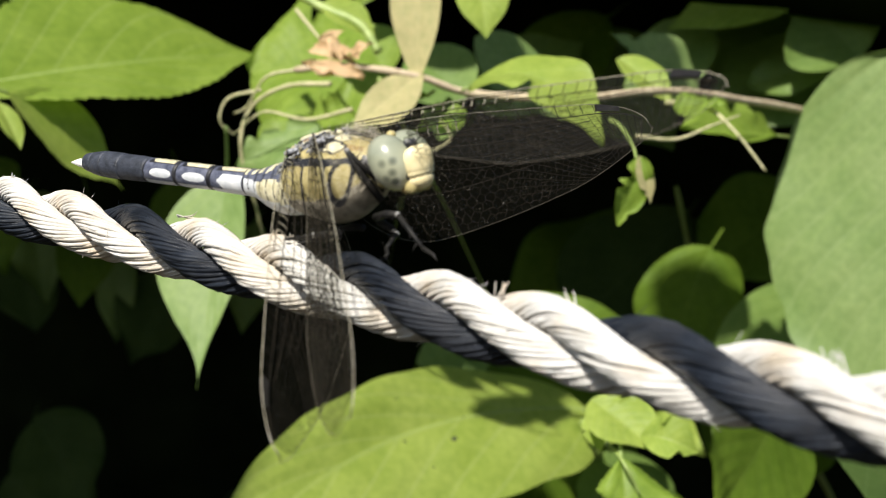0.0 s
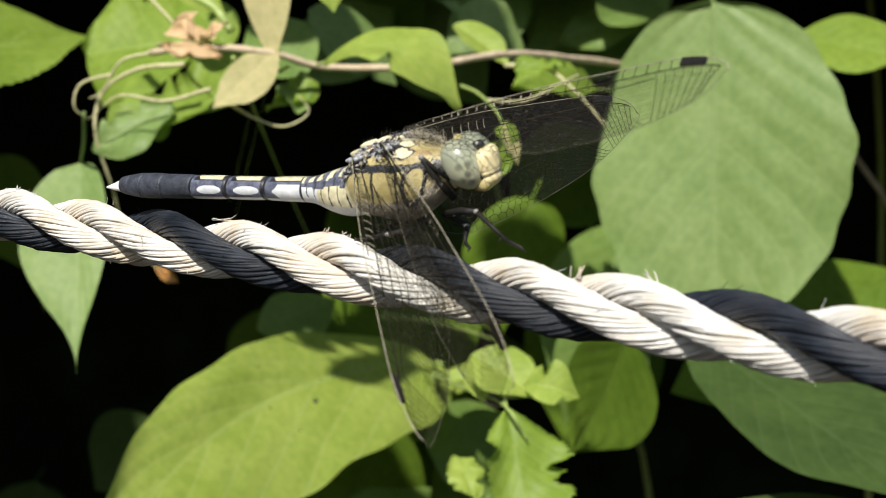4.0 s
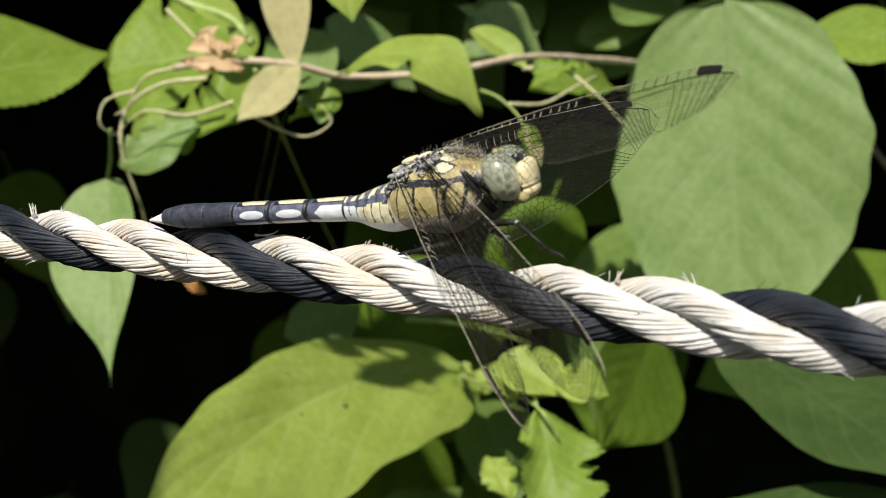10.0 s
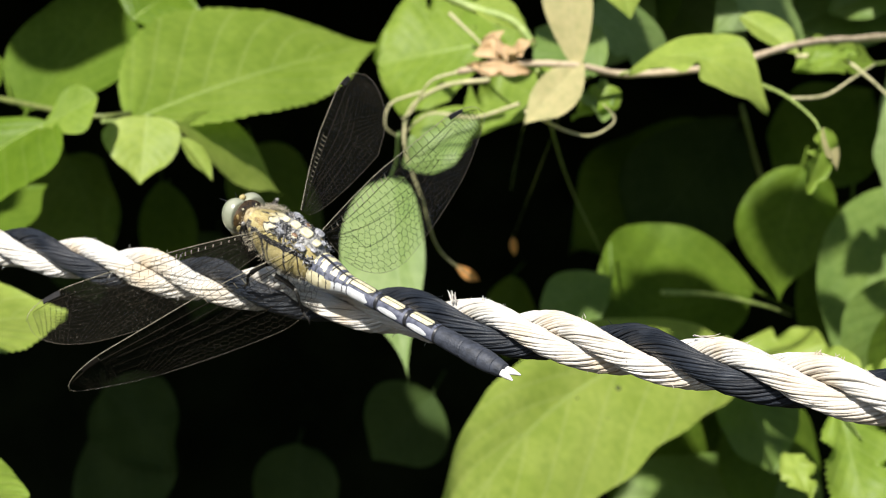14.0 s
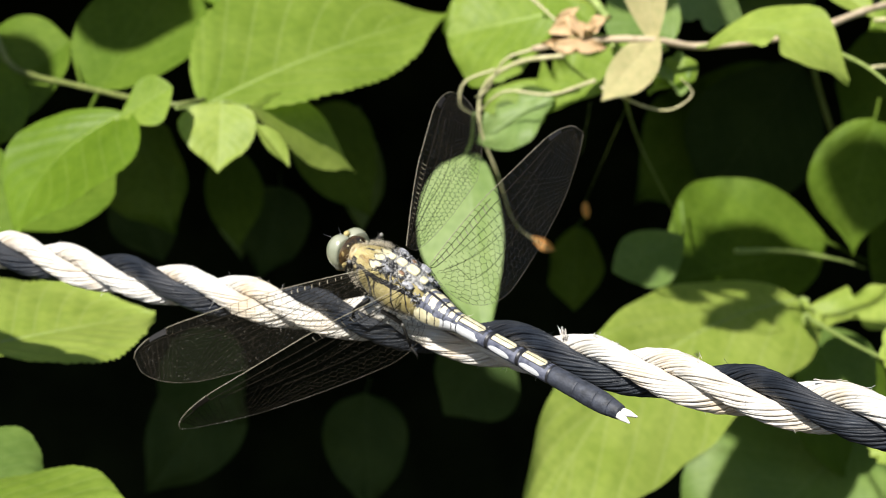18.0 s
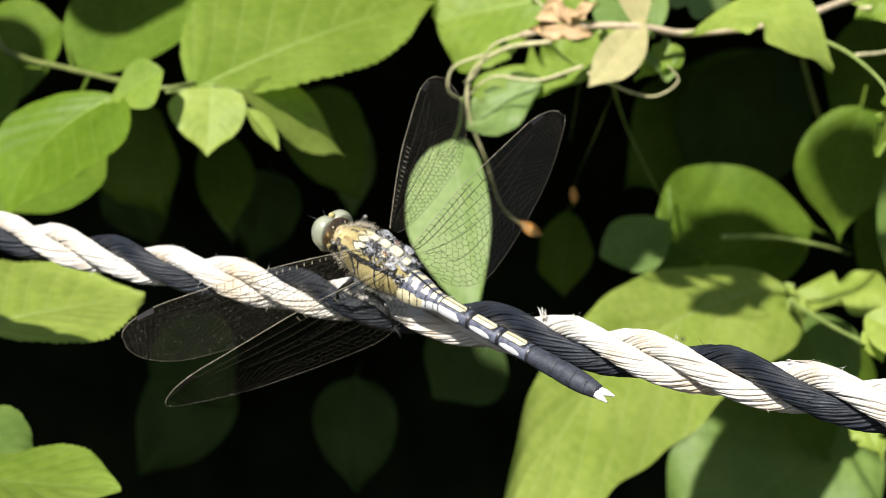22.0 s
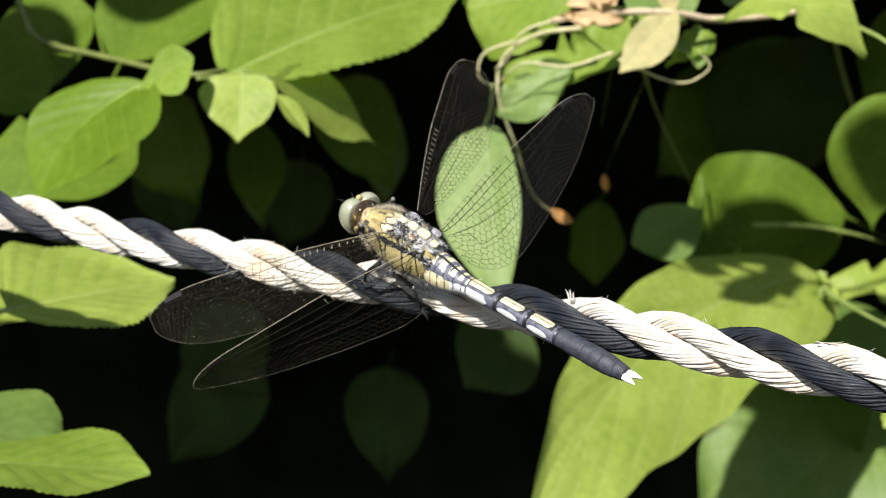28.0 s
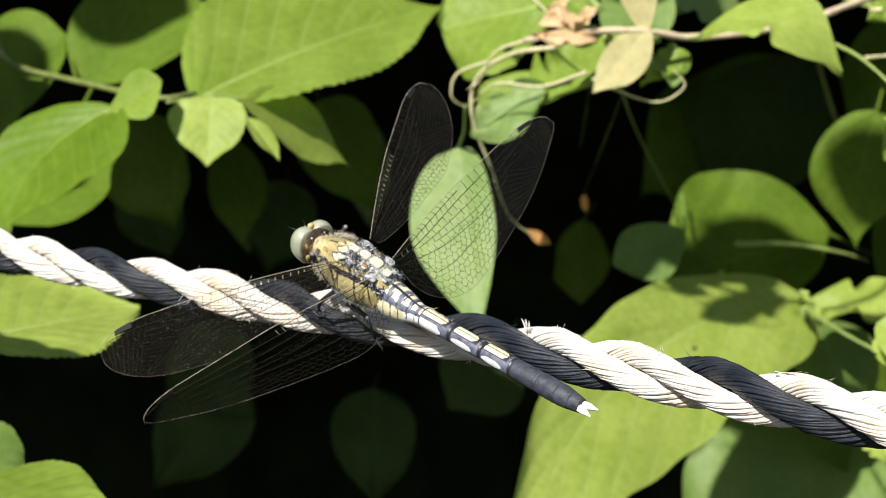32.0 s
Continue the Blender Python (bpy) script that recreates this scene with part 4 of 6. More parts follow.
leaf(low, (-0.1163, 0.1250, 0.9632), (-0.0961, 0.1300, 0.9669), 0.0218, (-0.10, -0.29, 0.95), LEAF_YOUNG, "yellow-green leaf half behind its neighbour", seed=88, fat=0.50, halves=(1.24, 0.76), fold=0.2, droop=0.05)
leaf(inner, (0.1623, 0.3700, 0.9762), (0.1597, 0.3500, 0.9043), 0.0512, (-0.01, -0.96, 0.27), LEAF_SHADED, "broad dim leaf beside the drooping one", stalk=((0.1651, 0.3800, 0.9825),), seed=89, fat=0.47, halves=(1.25, 0.75), fold=0.15, wave=0.05, droop=0.05)
leaf(vine, (0.0181, 0.1900, 1.0247), (0.0331, 0.1880, 1.0236), 0.0048, (-0.02, -0.61, 0.79), DRYLEAF, "curled tan dry leaf along the twig", seed=90, fat=0.55, halves=(0.73, 1.27), fold=0.5, wave=0.15, bites=1, nu=24, nv=8, droop=0.05)
leaf(vine, (0.0319, 0.1900, 1.0257), (0.0207, 0.1880, 1.0299), 0.0030, (0.34, -0.77, 0.54), DRYLEAF, "crumpled pinkish-tan dry leaf on the twig", seed=91, fat=0.50, halves=(0.91, 1.09), fold=0.5, wave=0.15, nu=24, nv=8, droop=0.05)
leaf(vine, (0.0291, 0.1900, 1.0276), (0.0342, 0.1860, 1.0316), 0.0040, (-0.74, -0.45, 0.49), DRYLEAF, "small curled tan dry leaf", seed=92, fat=0.48, halves=(0.96, 1.04), fold=0.5, wave=0.2, nu=20, nv=6, droop=0.05)
leaf(vine, (0.0222, 0.2100, 1.0112), (0.0027, 0.2100, 0.9989), 0.0160, (-0.33, -0.78, 0.53), LEAF_PALE, "pale torn leaf hanging from the tendrils", seed=93, fat=0.50, halves=(1.21, 0.79), fold=0.2, wave=0.1, bites=2, nu=50, droop=0.05)
leaf(vine, (0.0470, 0.2000, 1.0175), (0.0569, 0.2000, 1.0182), 0.0127, (-0.05, -0.61, 0.79), LEAF_PALE, "ragged pale leaf under the twig", seed=94, fat=0.40, halves=(0.37, 1.63), fold=0.2, wave=0.15, bites=3, nu=40, droop=0.05)
leaf(vine, (0.0478, 0.2000, 1.0216), (0.0127, 0.2150, 1.0035), 0.0191, (-0.53, -0.73, 0.43), LEAF_LIT, "olive green leaf under the withered twig", stalk=((0.0494, 0.1950, 1.0228),), seed=95, fat=0.55, halves=(0.39, 1.61), fold=0.2, wave=0.08, bites=2, nu=50, droop=0.05)
leaf(broad, (0.1706, 0.3300, 1.0535), (0.1256, 0.3200, 1.0357), 0.0344, (-0.03, -0.83, 0.55), LEAF_BLUE, "dull green leaf above the twig's fork", stalk=((0.1804, 0.3400, 1.0576),), seed=96, fat=0.55, halves=(1.00, 1.00), fold=0.15, wave=0.06, droop=0.05)
leaf(broad, (0.0942, 0.3600, 1.0585), (0.0667, 0.3400, 1.0224), 0.0304, (-0.08, -0.84, 0.53), LEAF_SHADED, "shaded green leaf behind the upright dry one", stalk=((0.1006, 0.3700, 1.0654),), seed=97, fat=0.43, halves=(0.91, 1.09), fold=0.15, droop=0.05)
leaf(broad, (0.1758, 0.4000, 1.0119), (0.1369, 0.3800, 0.9795), 0.0429, (-0.10, -0.79, 0.61), LEAF_SHADED, "dim green leaf behind the wing", seed=98, fat=0.47, halves=(1.01, 0.99), fold=0.15, wave=0.06, droop=0.05)

# small dark specks that stand on the broad leaf
_rnd = random.Random(8)
for _n, _size in enumerate((0.0011, 0.0004, 0.0005, 0.0003, 0.0004, 0.0003)):
    _i, _j = _rnd.randint(18, 44), _rnd.randint(-8, 8)
    _c = speckled.data.vertices[_i * 29 + 14 + _j].co
    _ring = [Vector((math.cos(a) * _size * _rnd.uniform(0.7, 1.2), math.sin(a) * _size * _rnd.uniform(0.5, 0.9), 0.0)) for a in (k * 0.6283 for k in range(10))]
    _v = [_c + q + Vector((0, 0, 0.0001)) for q in _ring] + [_c + Vector((0, 0, 0.0004))]
    part("speck", mesh_of("speck", _v, [(k, (k + 1) % 10, 10) for k in range(10)], SPECK), speckled, "small dark speck")
# unseen upper leaves, added so that their shade falls on the lower ones
leaf(broad, (0.0039, 0.1982, 1.1041), (0.0390, 0.1799, 1.0977), 0.0330, (-0.34, -0.65, 0.68), LEAF_SHADED, "unseen upper leaf added to shade those below", stalk=((0.0239, 0.2282, 1.1141),), seed=200, fat=0.45)
leaf(broad, (0.0397, 0.1796, 1.1331), (0.0685, 0.1645, 1.1269), 0.0270, (-0.34, -0.65, 0.68), LEAF_SHADED, "unseen upper leaf added to shade those below", stalk=((0.0597, 0.2096, 1.1431),), seed=201, fat=0.45)
leaf(broad, (0.0499, 0.2305, 1.1713), (0.0860, 0.2116, 1.1637), 0.0340, (-0.34, -0.65, 0.68), LEAF_SHADED, "unseen upper leaf added to shade those below", stalk=((0.0699, 0.2605, 1.1813),), seed=203, fat=0.45)
leaf(shoot, (-0.1704, 0.1966, 1.1450), (-0.1300, 0.1755, 1.1350), 0.0380, (-0.34, -0.65, 0.68), LEAF_SHADED, "unseen upper leaf added to shade those below", stalk=((-0.1504, 0.2266, 1.1550),), seed=204, fat=0.45)
leaf(shoot, (-0.2151, 0.1985, 1.1138), (-0.1673, 0.1735, 1.1038), 0.0450, (-0.34, -0.65, 0.68), LEAF_SHADED, "unseen upper leaf added to shade those below", stalk=((-0.1951, 0.2285, 1.1238),), seed=205, fat=0.45)
leaf(shoot, (-0.2092, 0.1621, 1.1137), (-0.1666, 0.1399, 1.1037), 0.0400, (-0.34, -0.65, 0.68), LEAF_SHADED, "unseen upper leaf added to shade those below", stalk=((-0.1892, 0.1921, 1.1237),), seed=206, fat=0.45)
leaf(vine, (0.0553, 0.2550, 1.0401), (0.0839, 0.2600, 1.0240), 0.0200, (-0.1, -0.75, 0.65), LEAF_PALE, "mid green leaf behind the arching one", seed=210, bites=2)
leaf(vine, (0.1171, 0.2600, 1.0330), (0.0930, 0.2550, 1.0480), 0.0190, (-0.1, -0.75, 0.65), LEAF_PALE, "pale green leaf behind the forked twig", seed=211, bites=3, wave=0.06)


# ---- hedge depth and ground ----
def matt(name, low, high, scale):
    m = plain(name, low, high, scale, 1.0, 0.5)
    m.node_tree.nodes["Principled BSDF"].inputs["Specular IOR Level"].default_value = 0.0
    return m


SOIL = matt("dark_leaf_mould", (0.012, 0.010, 0.007), (0.03, 0.025, 0.016), 30.0)
gv = [(x, y, 0.0) for x in (-40, 40) for y in (-40, 40)]
tagged(part("ground", mesh_of("ground", gv, [(0, 2, 3, 1)], SOIL, False)), "dark damp soil under the hedge", "ground", kind="structure")
# near-black colour stands in for the deep shade between the leaves
HEDGE_SHADE = matt("black_hedge_shade", (0.004, 0.006, 0.003), (0.012, 0.017, 0.007), 25.0)


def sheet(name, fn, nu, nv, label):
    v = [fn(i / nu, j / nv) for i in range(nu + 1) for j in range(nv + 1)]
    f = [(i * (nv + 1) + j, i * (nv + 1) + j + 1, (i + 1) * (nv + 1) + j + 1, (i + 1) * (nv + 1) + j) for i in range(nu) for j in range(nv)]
    ob = part(name, mesh_of(name, v, f, HEDGE_SHADE))
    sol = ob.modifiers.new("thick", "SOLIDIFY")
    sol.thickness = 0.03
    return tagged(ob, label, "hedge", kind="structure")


def rough(x, z, k=0.06):
    return k * noise.noise((x * 5, 0.3, z * 5)) + k * 0.5 * noise.noise((x * 13, 1.3, z * 13))


sheet("wall_shade_back", lambda a, b: (-1.3 + 2.6 * a, 0.72 + rough(a * 2.6, b * 1.9), 1.75 * b), 40, 30, "near-black sheet standing for the shaded hedge depth")
# unseen cover, added to keep the sun off the rear leaves
sheet("wall_shade_top", lambda a, b: (-1.3 + 2.6 * a, 0.75 - 0.48 * b, 1.66 - 0.585 * b ** 1.6 + rough(a * 2.6, b * 2, 0.012)), 40, 16, "unseen overhang added to shade the hedge depth")
# side sheets out of sight, added to hold skylight off the depth
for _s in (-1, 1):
    sheet("wall_shade_side", lambda a, b, s=_s: (s * (0.62 + rough(a, b * 2) + 0.2 * (1 - a)), 0.32 + 0.42 * a, 1.6 * b), 16, 24, "unseen side sheet added to keep skylight out")

# ---- the dragonfly ----
MM = 0.001015


def glossy(name, low, high, rough=0.35, scale=900.0, bump=0.15, coat=0.0):
    m = plain(name, low, high, scale, rough, bump, fine=4000.0)
    m.node_tree.nodes["Principled BSDF"].inputs["Coat Weight"].default_value = coat
    return m


YELLOW = glossy("ochre_yellow_cuticle", (0.27, 0.215, 0.075), (0.50, 0.43, 0.20), 0.5, 420.0, 0.3)
BROWN = glossy("brown_cuticle", (0.20, 0.135, 0.05), (0.34, 0.25, 0.10))
KNOB = glossy("reddish_brown_cuticle", (0.12, 0.065, 0.035), (0.26, 0.16, 0.10), 0.4)
BLUEDARK = glossy("blue_slate_band", (0.035, 0.042, 0.07), (0.14, 0.15, 0.20), 0.5, 1500.0, 0.4)
BLACK = glossy("black_cuticle", (0.010, 0.011, 0.014), (0.03, 0.03, 0.035), 0.4)
SLATE = glossy("slate_blue_cuticle", (0.012, 0.015, 0.022), (0.045, 0.052, 0.072), 0.6, 1300.0, 0.5)
CREAM = glossy("cream_cuticle", (0.44, 0.40, 0.24), (0.74, 0.69, 0.48), 0.4, 1100.0)
PALE = glossy("pale_blue_white_cuticle", (0.50, 0.53, 0.56), (0.70, 0.71, 0.71), 0.45)
GREY = glossy("mottled_grey_cuticle", (0.012, 0.012, 0.014), (0.42, 0.42, 0.40), 0.5, 2400.0)
WHITE = glossy("white_cuticle", (0.75, 0.74, 0.70), (0.84, 0.83, 0.80), 0.5)
FACE = glossy("ivory_face", (0.66, 0.55, 0.28), (0.80, 0.72, 0.46), 0.38, 500.0)
HAIR = glossy("pale_hair", (0.55, 0.50, 0.38), (0.72, 0.66, 0.54), 0.6)
LEGM = glossy("black_leg", (0.008, 0.008, 0.008), (0.022, 0.020, 0.017), 0.6)
LEGM.node_tree.nodes["Principled BSDF"].inputs["Specular IOR Level"].default_value = 0.2
# paler than the black legs: the knee's glint is in its base colour
KNEE = glossy("knee_glint_grey", (0.10, 0.10, 0.10), (0.30, 0.29, 0.27), 0.12, 900.0, 0.1, 1.0)
STIGMA = glossy("black_pterostigma", (0.008, 0.007, 0.006), (0.02, 0.017, 0.014), 0.35)
VEIN = glossy("dark_wing_vein", (0.008, 0.007, 0.005), (0.022, 0.018, 0.012), 0.8)
VEIN.node_tree.nodes["Principled BSDF"].inputs["Specular IOR Level"].default_value = 0.08
COSTA = glossy("amber_wing_vein", (0.17, 0.15, 0.10), (0.42, 0.39, 0.30), 0.2)
RIM = glossy("brown_wing_rim", (0.05, 0.042, 0.03), (0.13, 0.115, 0.085), 0.35)
BELLY = glossy("grey_beige_cuticle", (0.12, 0.10, 0.07), (0.36, 0.32, 0.25), 0.6, 700.0, 0.5)
NAPE = glossy("dark_brown_glossy_cuticle", (0.006, 0.005, 0.004), (0.10, 0.062, 0.025), 0.10, 700.0, 0.05, 0.7)
BLUEGREY = glossy("blue_grey_cuticle", (0.05, 0.053, 0.065), (0.46, 0.47, 0.50), 0.45, 2400.0, 0.3)
MOTTLE = glossy("mottled_brown_cuticle", (0.03, 0.02, 0.012), (0.52, 0.42, 0.22), 0.5, 1100.0)


def eye_material():
    m, nt, b = material("grey_green_compound_eye")
    co = nt.nodes.new("ShaderNodeTexCoord")
    sep = nt.nodes.new("ShaderNodeSeparateXYZ")
    nt.links.new(co.outputs["Object"], sep.inputs[0])
    up = node(nt, "ShaderNodeMapRange")
    up.inputs["From Min"].default_value, up.inputs["From Max"].default_value = -3.2 * MM, 3.2 * MM
    nt.links.new(sep.outputs["Z"], up.inputs["Value"])
    c = ramp(nt, up.outputs["Result"], ((0.0, (0.46, 0.45, 0.31)), (0.45, (0.36, 0.37, 0.26)), (0.75, (0.24, 0.26, 0.19)), (1.0, (0.31, 0.32, 0.24))))
    flat = nt.nodes.new("ShaderNodeVectorMath")
    flat.operation = "ABSOLUTE"
    nt.links.new(co.outputs["Object"], flat.inputs[0])
    join = nt.nodes.new("ShaderNodeCombineXYZ")
    sep2 = nt.nodes.new("ShaderNodeSeparateXYZ")
    nt.links.new(flat.outputs[0], sep2.inputs[0])
    for axis, src in (("X", sep), ("Y", sep2), ("Z", sep)):
        nt.links.new(src.outputs[axis], join.inputs[axis])
    last = None
    # dark pseudopupils, an optical effect of the eye, painted at fixed points
    for p in ((0.75, 1.65, 0.35), (1.05, 1.45, -0.75), (0.35, 1.70, -1.00), (0.75, 1.45, -1.65), (1.45, 1.15, 0.10)):
        d = nt.nodes.new("ShaderNodeVectorMath")
        d.operation = "DISTANCE"
        d.inputs[1].default_value = Vector(p) * MM
        nt.links.new(join.outputs[0], d.inputs[0])
        if last is None:
            last = d.outputs["Value"]
        else:
            lo = node(nt, "ShaderNodeMath")
            lo.operation = "MINIMUM"
            nt.links.new(last, lo.inputs[0])
            nt.links.new(d.outputs["Value"], lo.inputs[1])
            last = lo.outputs[0]
    near = node(nt, "ShaderNodeMapRange")
    near.inputs["From Min"].default_value, near.inputs["From Max"].default_value = 0.0, 1.0 * MM
    nt.links.new(last, near.inputs["Value"])
    dark = ramp(nt, near.outputs["Result"], ((0.25, (0.85, 0.85, 0.85)), (0.60, (0, 0, 0))))
    bw = nt.nodes.new("ShaderNodeRGBToBW")
    nt.links.new(dark, bw.inputs[0])
    nt.links.new(mix(nt, c, (0.03, 0.04, 0.03), bw.outputs[0]), b.inputs["Base Color"])
    b.inputs["Roughness"].default_value = 0.28
    b.inputs["Coat Weight"].default_value = 0.6
    fac = nt.nodes.new("ShaderNodeTexVoronoi")
    fac.inputs["Scale"].default_value = 14000.0
    nt.links.new(co.outputs["Object"], fac.inputs["Vector"])
    bumped(nt, b, fac.outputs["Distance"], 0.12, 0.00003)
    return m


def membrane_material():
    """Clear wing film: lets light through, glints at grazing angles, holds a little dust."""
    m, nt, b = material("clear_wing_membrane")
    clear = nt.nodes.new("ShaderNodeBsdfTransparent")
    clear.inputs["Color"].default_value = (0.965, 0.965, 0.945, 1)
    gloss = nt.nodes.new("ShaderNodeBsdfGlossy")
    gloss.inputs["Roughness"].default_value = 0.22
    fres = node(nt, "ShaderNodeFresnel", IOR=1.45)
    dust = nt.nodes.new("ShaderNodeBsdfDiffuse")
    dust.inputs["Color"].default_value = (0.62, 0.58, 0.48, 1)
    speck = ramp(nt, noise_of(nt, 3400.0, 3.0, 0.7), ((0.62, (0.005, 0.005, 0.004)), (0.80, (0.30, 0.30, 0.28))))
    bw = nt.nodes.new("ShaderNodeRGBToBW")
    nt.links.new(speck, bw.inputs[0])
    one = nt.nodes.new("ShaderNodeMixShader")
    less = node(nt, "ShaderNodeMath")
    less.operation = "MULTIPLY"
    less.inputs[1].default_value = 0.014
    nt.links.new(fres.outputs[0], less.inputs[0])
    nt.links.new(less.outputs[0], one.inputs[0])
    nt.links.new(clear.outputs[0], one.inputs[1])
    nt.links.new(gloss.outputs[0], one.inputs[2])
    two = nt.nodes.new("ShaderNodeMixShader")
    nt.links.new(bw.outputs[0], two.inputs[0])
    nt.links.new(one.outputs[0], two.inputs[1])
    nt.links.new(dust.outputs[0], two.inputs[2])
    n = node(nt, "ShaderNodeBump", Strength=0.5, Distance=0.0002)
    nt.links.new(noise_of(nt, 1200.0, 2.0), n.inputs["Height"])
    nt.links.new(n.outputs["Normal"], gloss.inputs["Normal"])
    nt.links.new(two.outputs[0], nt.nodes["Material Output"].inputs["Surface"])
    return m


EYE, MEMBRANE = eye_material(), membrane_material()


def loft(stations, sides, paint, mats, steps=6, close=True):
    """A body along x from stations (x, z, half height, half width), painted by paint(x, angle from the top in degrees)."""
    xs = [s[0] for s in stations]
    order = np.argsort(xs)
    arr = np.array(stations)[order]
    n = (len(stations) - 1) * steps
    verts, faces, idx = [], [], []
    px = [arr[0, 0] + (arr[-1, 0] - arr[0, 0]) * i / n for i in range(n + 1)]

    def smooth(x, col):
        i = int(np.clip(np.searchsorted(arr[:, 0], x) - 1, 0, len(arr) - 2))
        a, b = arr[i], arr[i + 1]
        u = (x - a[0]) / (b[0] - a[0])
        p = arr[max(i - 1, 0)][col]
        q = arr[min(i + 2, len(arr) - 1)][col]
        return 0.5 * (2 * a[col] + (b[col] - p) * u + (2 * p - 5 * a[col] + 4 * b[col] - q) * u * u + (3 * a[col] - p - 3 * b[col] + q) * u ** 3)

    for x in px:
        z, hh, hw = smooth(x, 1), max(0.02, smooth(x, 2)), max(0.02, smooth(x, 3))
        for k in range(sides):
            a = 2 * math.pi * k / sides
            verts.append((x * MM, math.sin(a) * hw * MM, (z + math.cos(a) * hh) * MM))
    for i in range(n):
        for k in range(sides):
            k2 = (k + 1) % sides
            faces.append((i * sides + k, i * sides + k2, (i + 1) * sides + k2, (i + 1) * sides + k))
            a = (k + 0.5) * 360 / sides
            idx.append(paint(0.5 * (px[i] + px[i + 1]), min(a, 360 - a)))
    if close:
        faces += [tuple(range(sides))[::-1], tuple(range(n * sides, n * sides + sides))]
        idx += [idx[0], idx[-1]]
    me = mesh_of("body", verts, faces, mats)
    me.polygons.foreach_set("material_index", idx)
    return me


def blob(centre, radii, mat, rings=20, sides=28, squash=None, power=1.0):
    """An egg with the given half axes; a power under 1 makes it boxier."""
    verts, faces = [], []
    sq = lambda q: math.copysign(abs(q) ** power, q)
    for i in range(rings + 1):
        t = math.pi * i / rings
        for k in range(sides):
            a = 2 * math.pi * k / sides
            v = Vector((radii[0] * sq(math.sin(t)) * sq(math.cos(a)), radii[1] * sq(math.sin(t)) * sq(math.sin(a)), radii[2] * sq(math.cos(t))))
            if squash:
                v = squash(v)
            verts.append((v + Vector(centre)) * MM)
    for i in range(rings):
        for k in range(sides):
            k2 = (k + 1) % sides
            faces.append((i * sides + k, (i + 1) * sides + k, (i + 1) * sides + k2, i * sides + k2))
    return mesh_of("blob", verts, faces, mat)


def fly_part(name, me, parent, label="", at=None):
    ob = part(name, me, parent, label)
    if at is not None:
        ob.location = Vector(at) * MM
    return ob


fly = tagged(new("dragonfly"), "yellow and black dragonfly with clear wings perched on the rope", "dragonfly")


def thorax_paint(x, a):
    """Ochre back with two brown bands, black seams round yellow side plates, a pale grey underside."""
    y, br, bk, gr, pl, cr = range(6)
    wob = 0.35 * math.sin(a * 0.11) + 0.2 * math.sin(x * 2.3)
    # pale plates in black outlines where the wings begin
    for cx, ca, rx, ra in ((2.1, 14.0, 0.8, 9.5), (1.8, 37.0, 1.05, 10.5)):
        q = ((x - cx) / rx) ** 2 + ((a - ca) / ra) ** 2
        q += 0.35 * math.sin(a * 0.31 + x * 4.1)
        if q < 1.0:
            return cr
        if q < 1.75:
            return bk
    if x < 1.3 + wob and a < 44 + 4 * x:
        return gr
    if x < -5.6:
        return gr if a < 60 else cr
    if a > 136 + 5 * math.sin(x * 1.7):
        return pl
    if x > 4.9:
        return y if a < 52 or a > 98 else bk
    s = x + 0.032 * (a - 90)
    # a green-yellow oval in a thick black surround, then paler plates parted by thin seams
    q = ((s - 2.6) / 1.05) ** 2 + ((a - 94.0) / 24.0) ** 2
    if q < 1.0 + 0.15 * wob:
        return y
    if q < 2.2 + 0.3 * wob:
        return bk
    for seam, w in ((0.55, 0.13), (-2.3, 0.16), (-4.6, 0.1)):
        if abs(s - seam + 0.25 * wob) < w and 60 < a < 128:
            return bk
    if a < 3.5:
        return bk if x > 3.6 else cr
    if a < 56 + 1.6 * x + 2 * wob:
        return br if 30 + 3 * wob < a < 46 + 5 * wob and x > 0 else y
    if a < 67 + 1.6 * x + 3 * wob:
        return bk
    return y if a < 112 + 6 * wob else pl


thorax = fly_part("thorax", loft(
    [(-7.2, 0.9, 1.5, 1.5), (-6.0, 1.2, 2.5, 2.2), (-4.6, 1.4, 3.4, 2.8), (-3.0, 1.25, 4.0, 3.1), (-1.0, 0.9, 4.25, 3.2), (1.0, 0.75, 3.95, 3.15), (3.0, 0.75, 3.25, 2.85), (4.6, 0.75, 2.45, 2.3), (5.8, 0.6, 1.8, 1.65), (6.4, 0.5, 1.1, 1.1)],
    180, thorax_paint, [YELLOW, BROWN, BLACK, GREY, BELLY, CREAM], 20), fly, "ochre thorax with brown bands and black stripes")
for _x, _z, _r in ((0.9, 4.80, (0.52, 0.50, 0.26)), (-0.75, 5.12, (0.72, 0.60, 0.30)), (-2.65, 5.20, (0.92, 0.72, 0.32)), (-4.5, 4.80, (0.62, 0.55, 0.25))):
    fly_part("tergal_spot", blob((_x, 0, _z), _r, CREAM, 12, 24, None, 0.6), thorax, "raised cream spot between the wings")
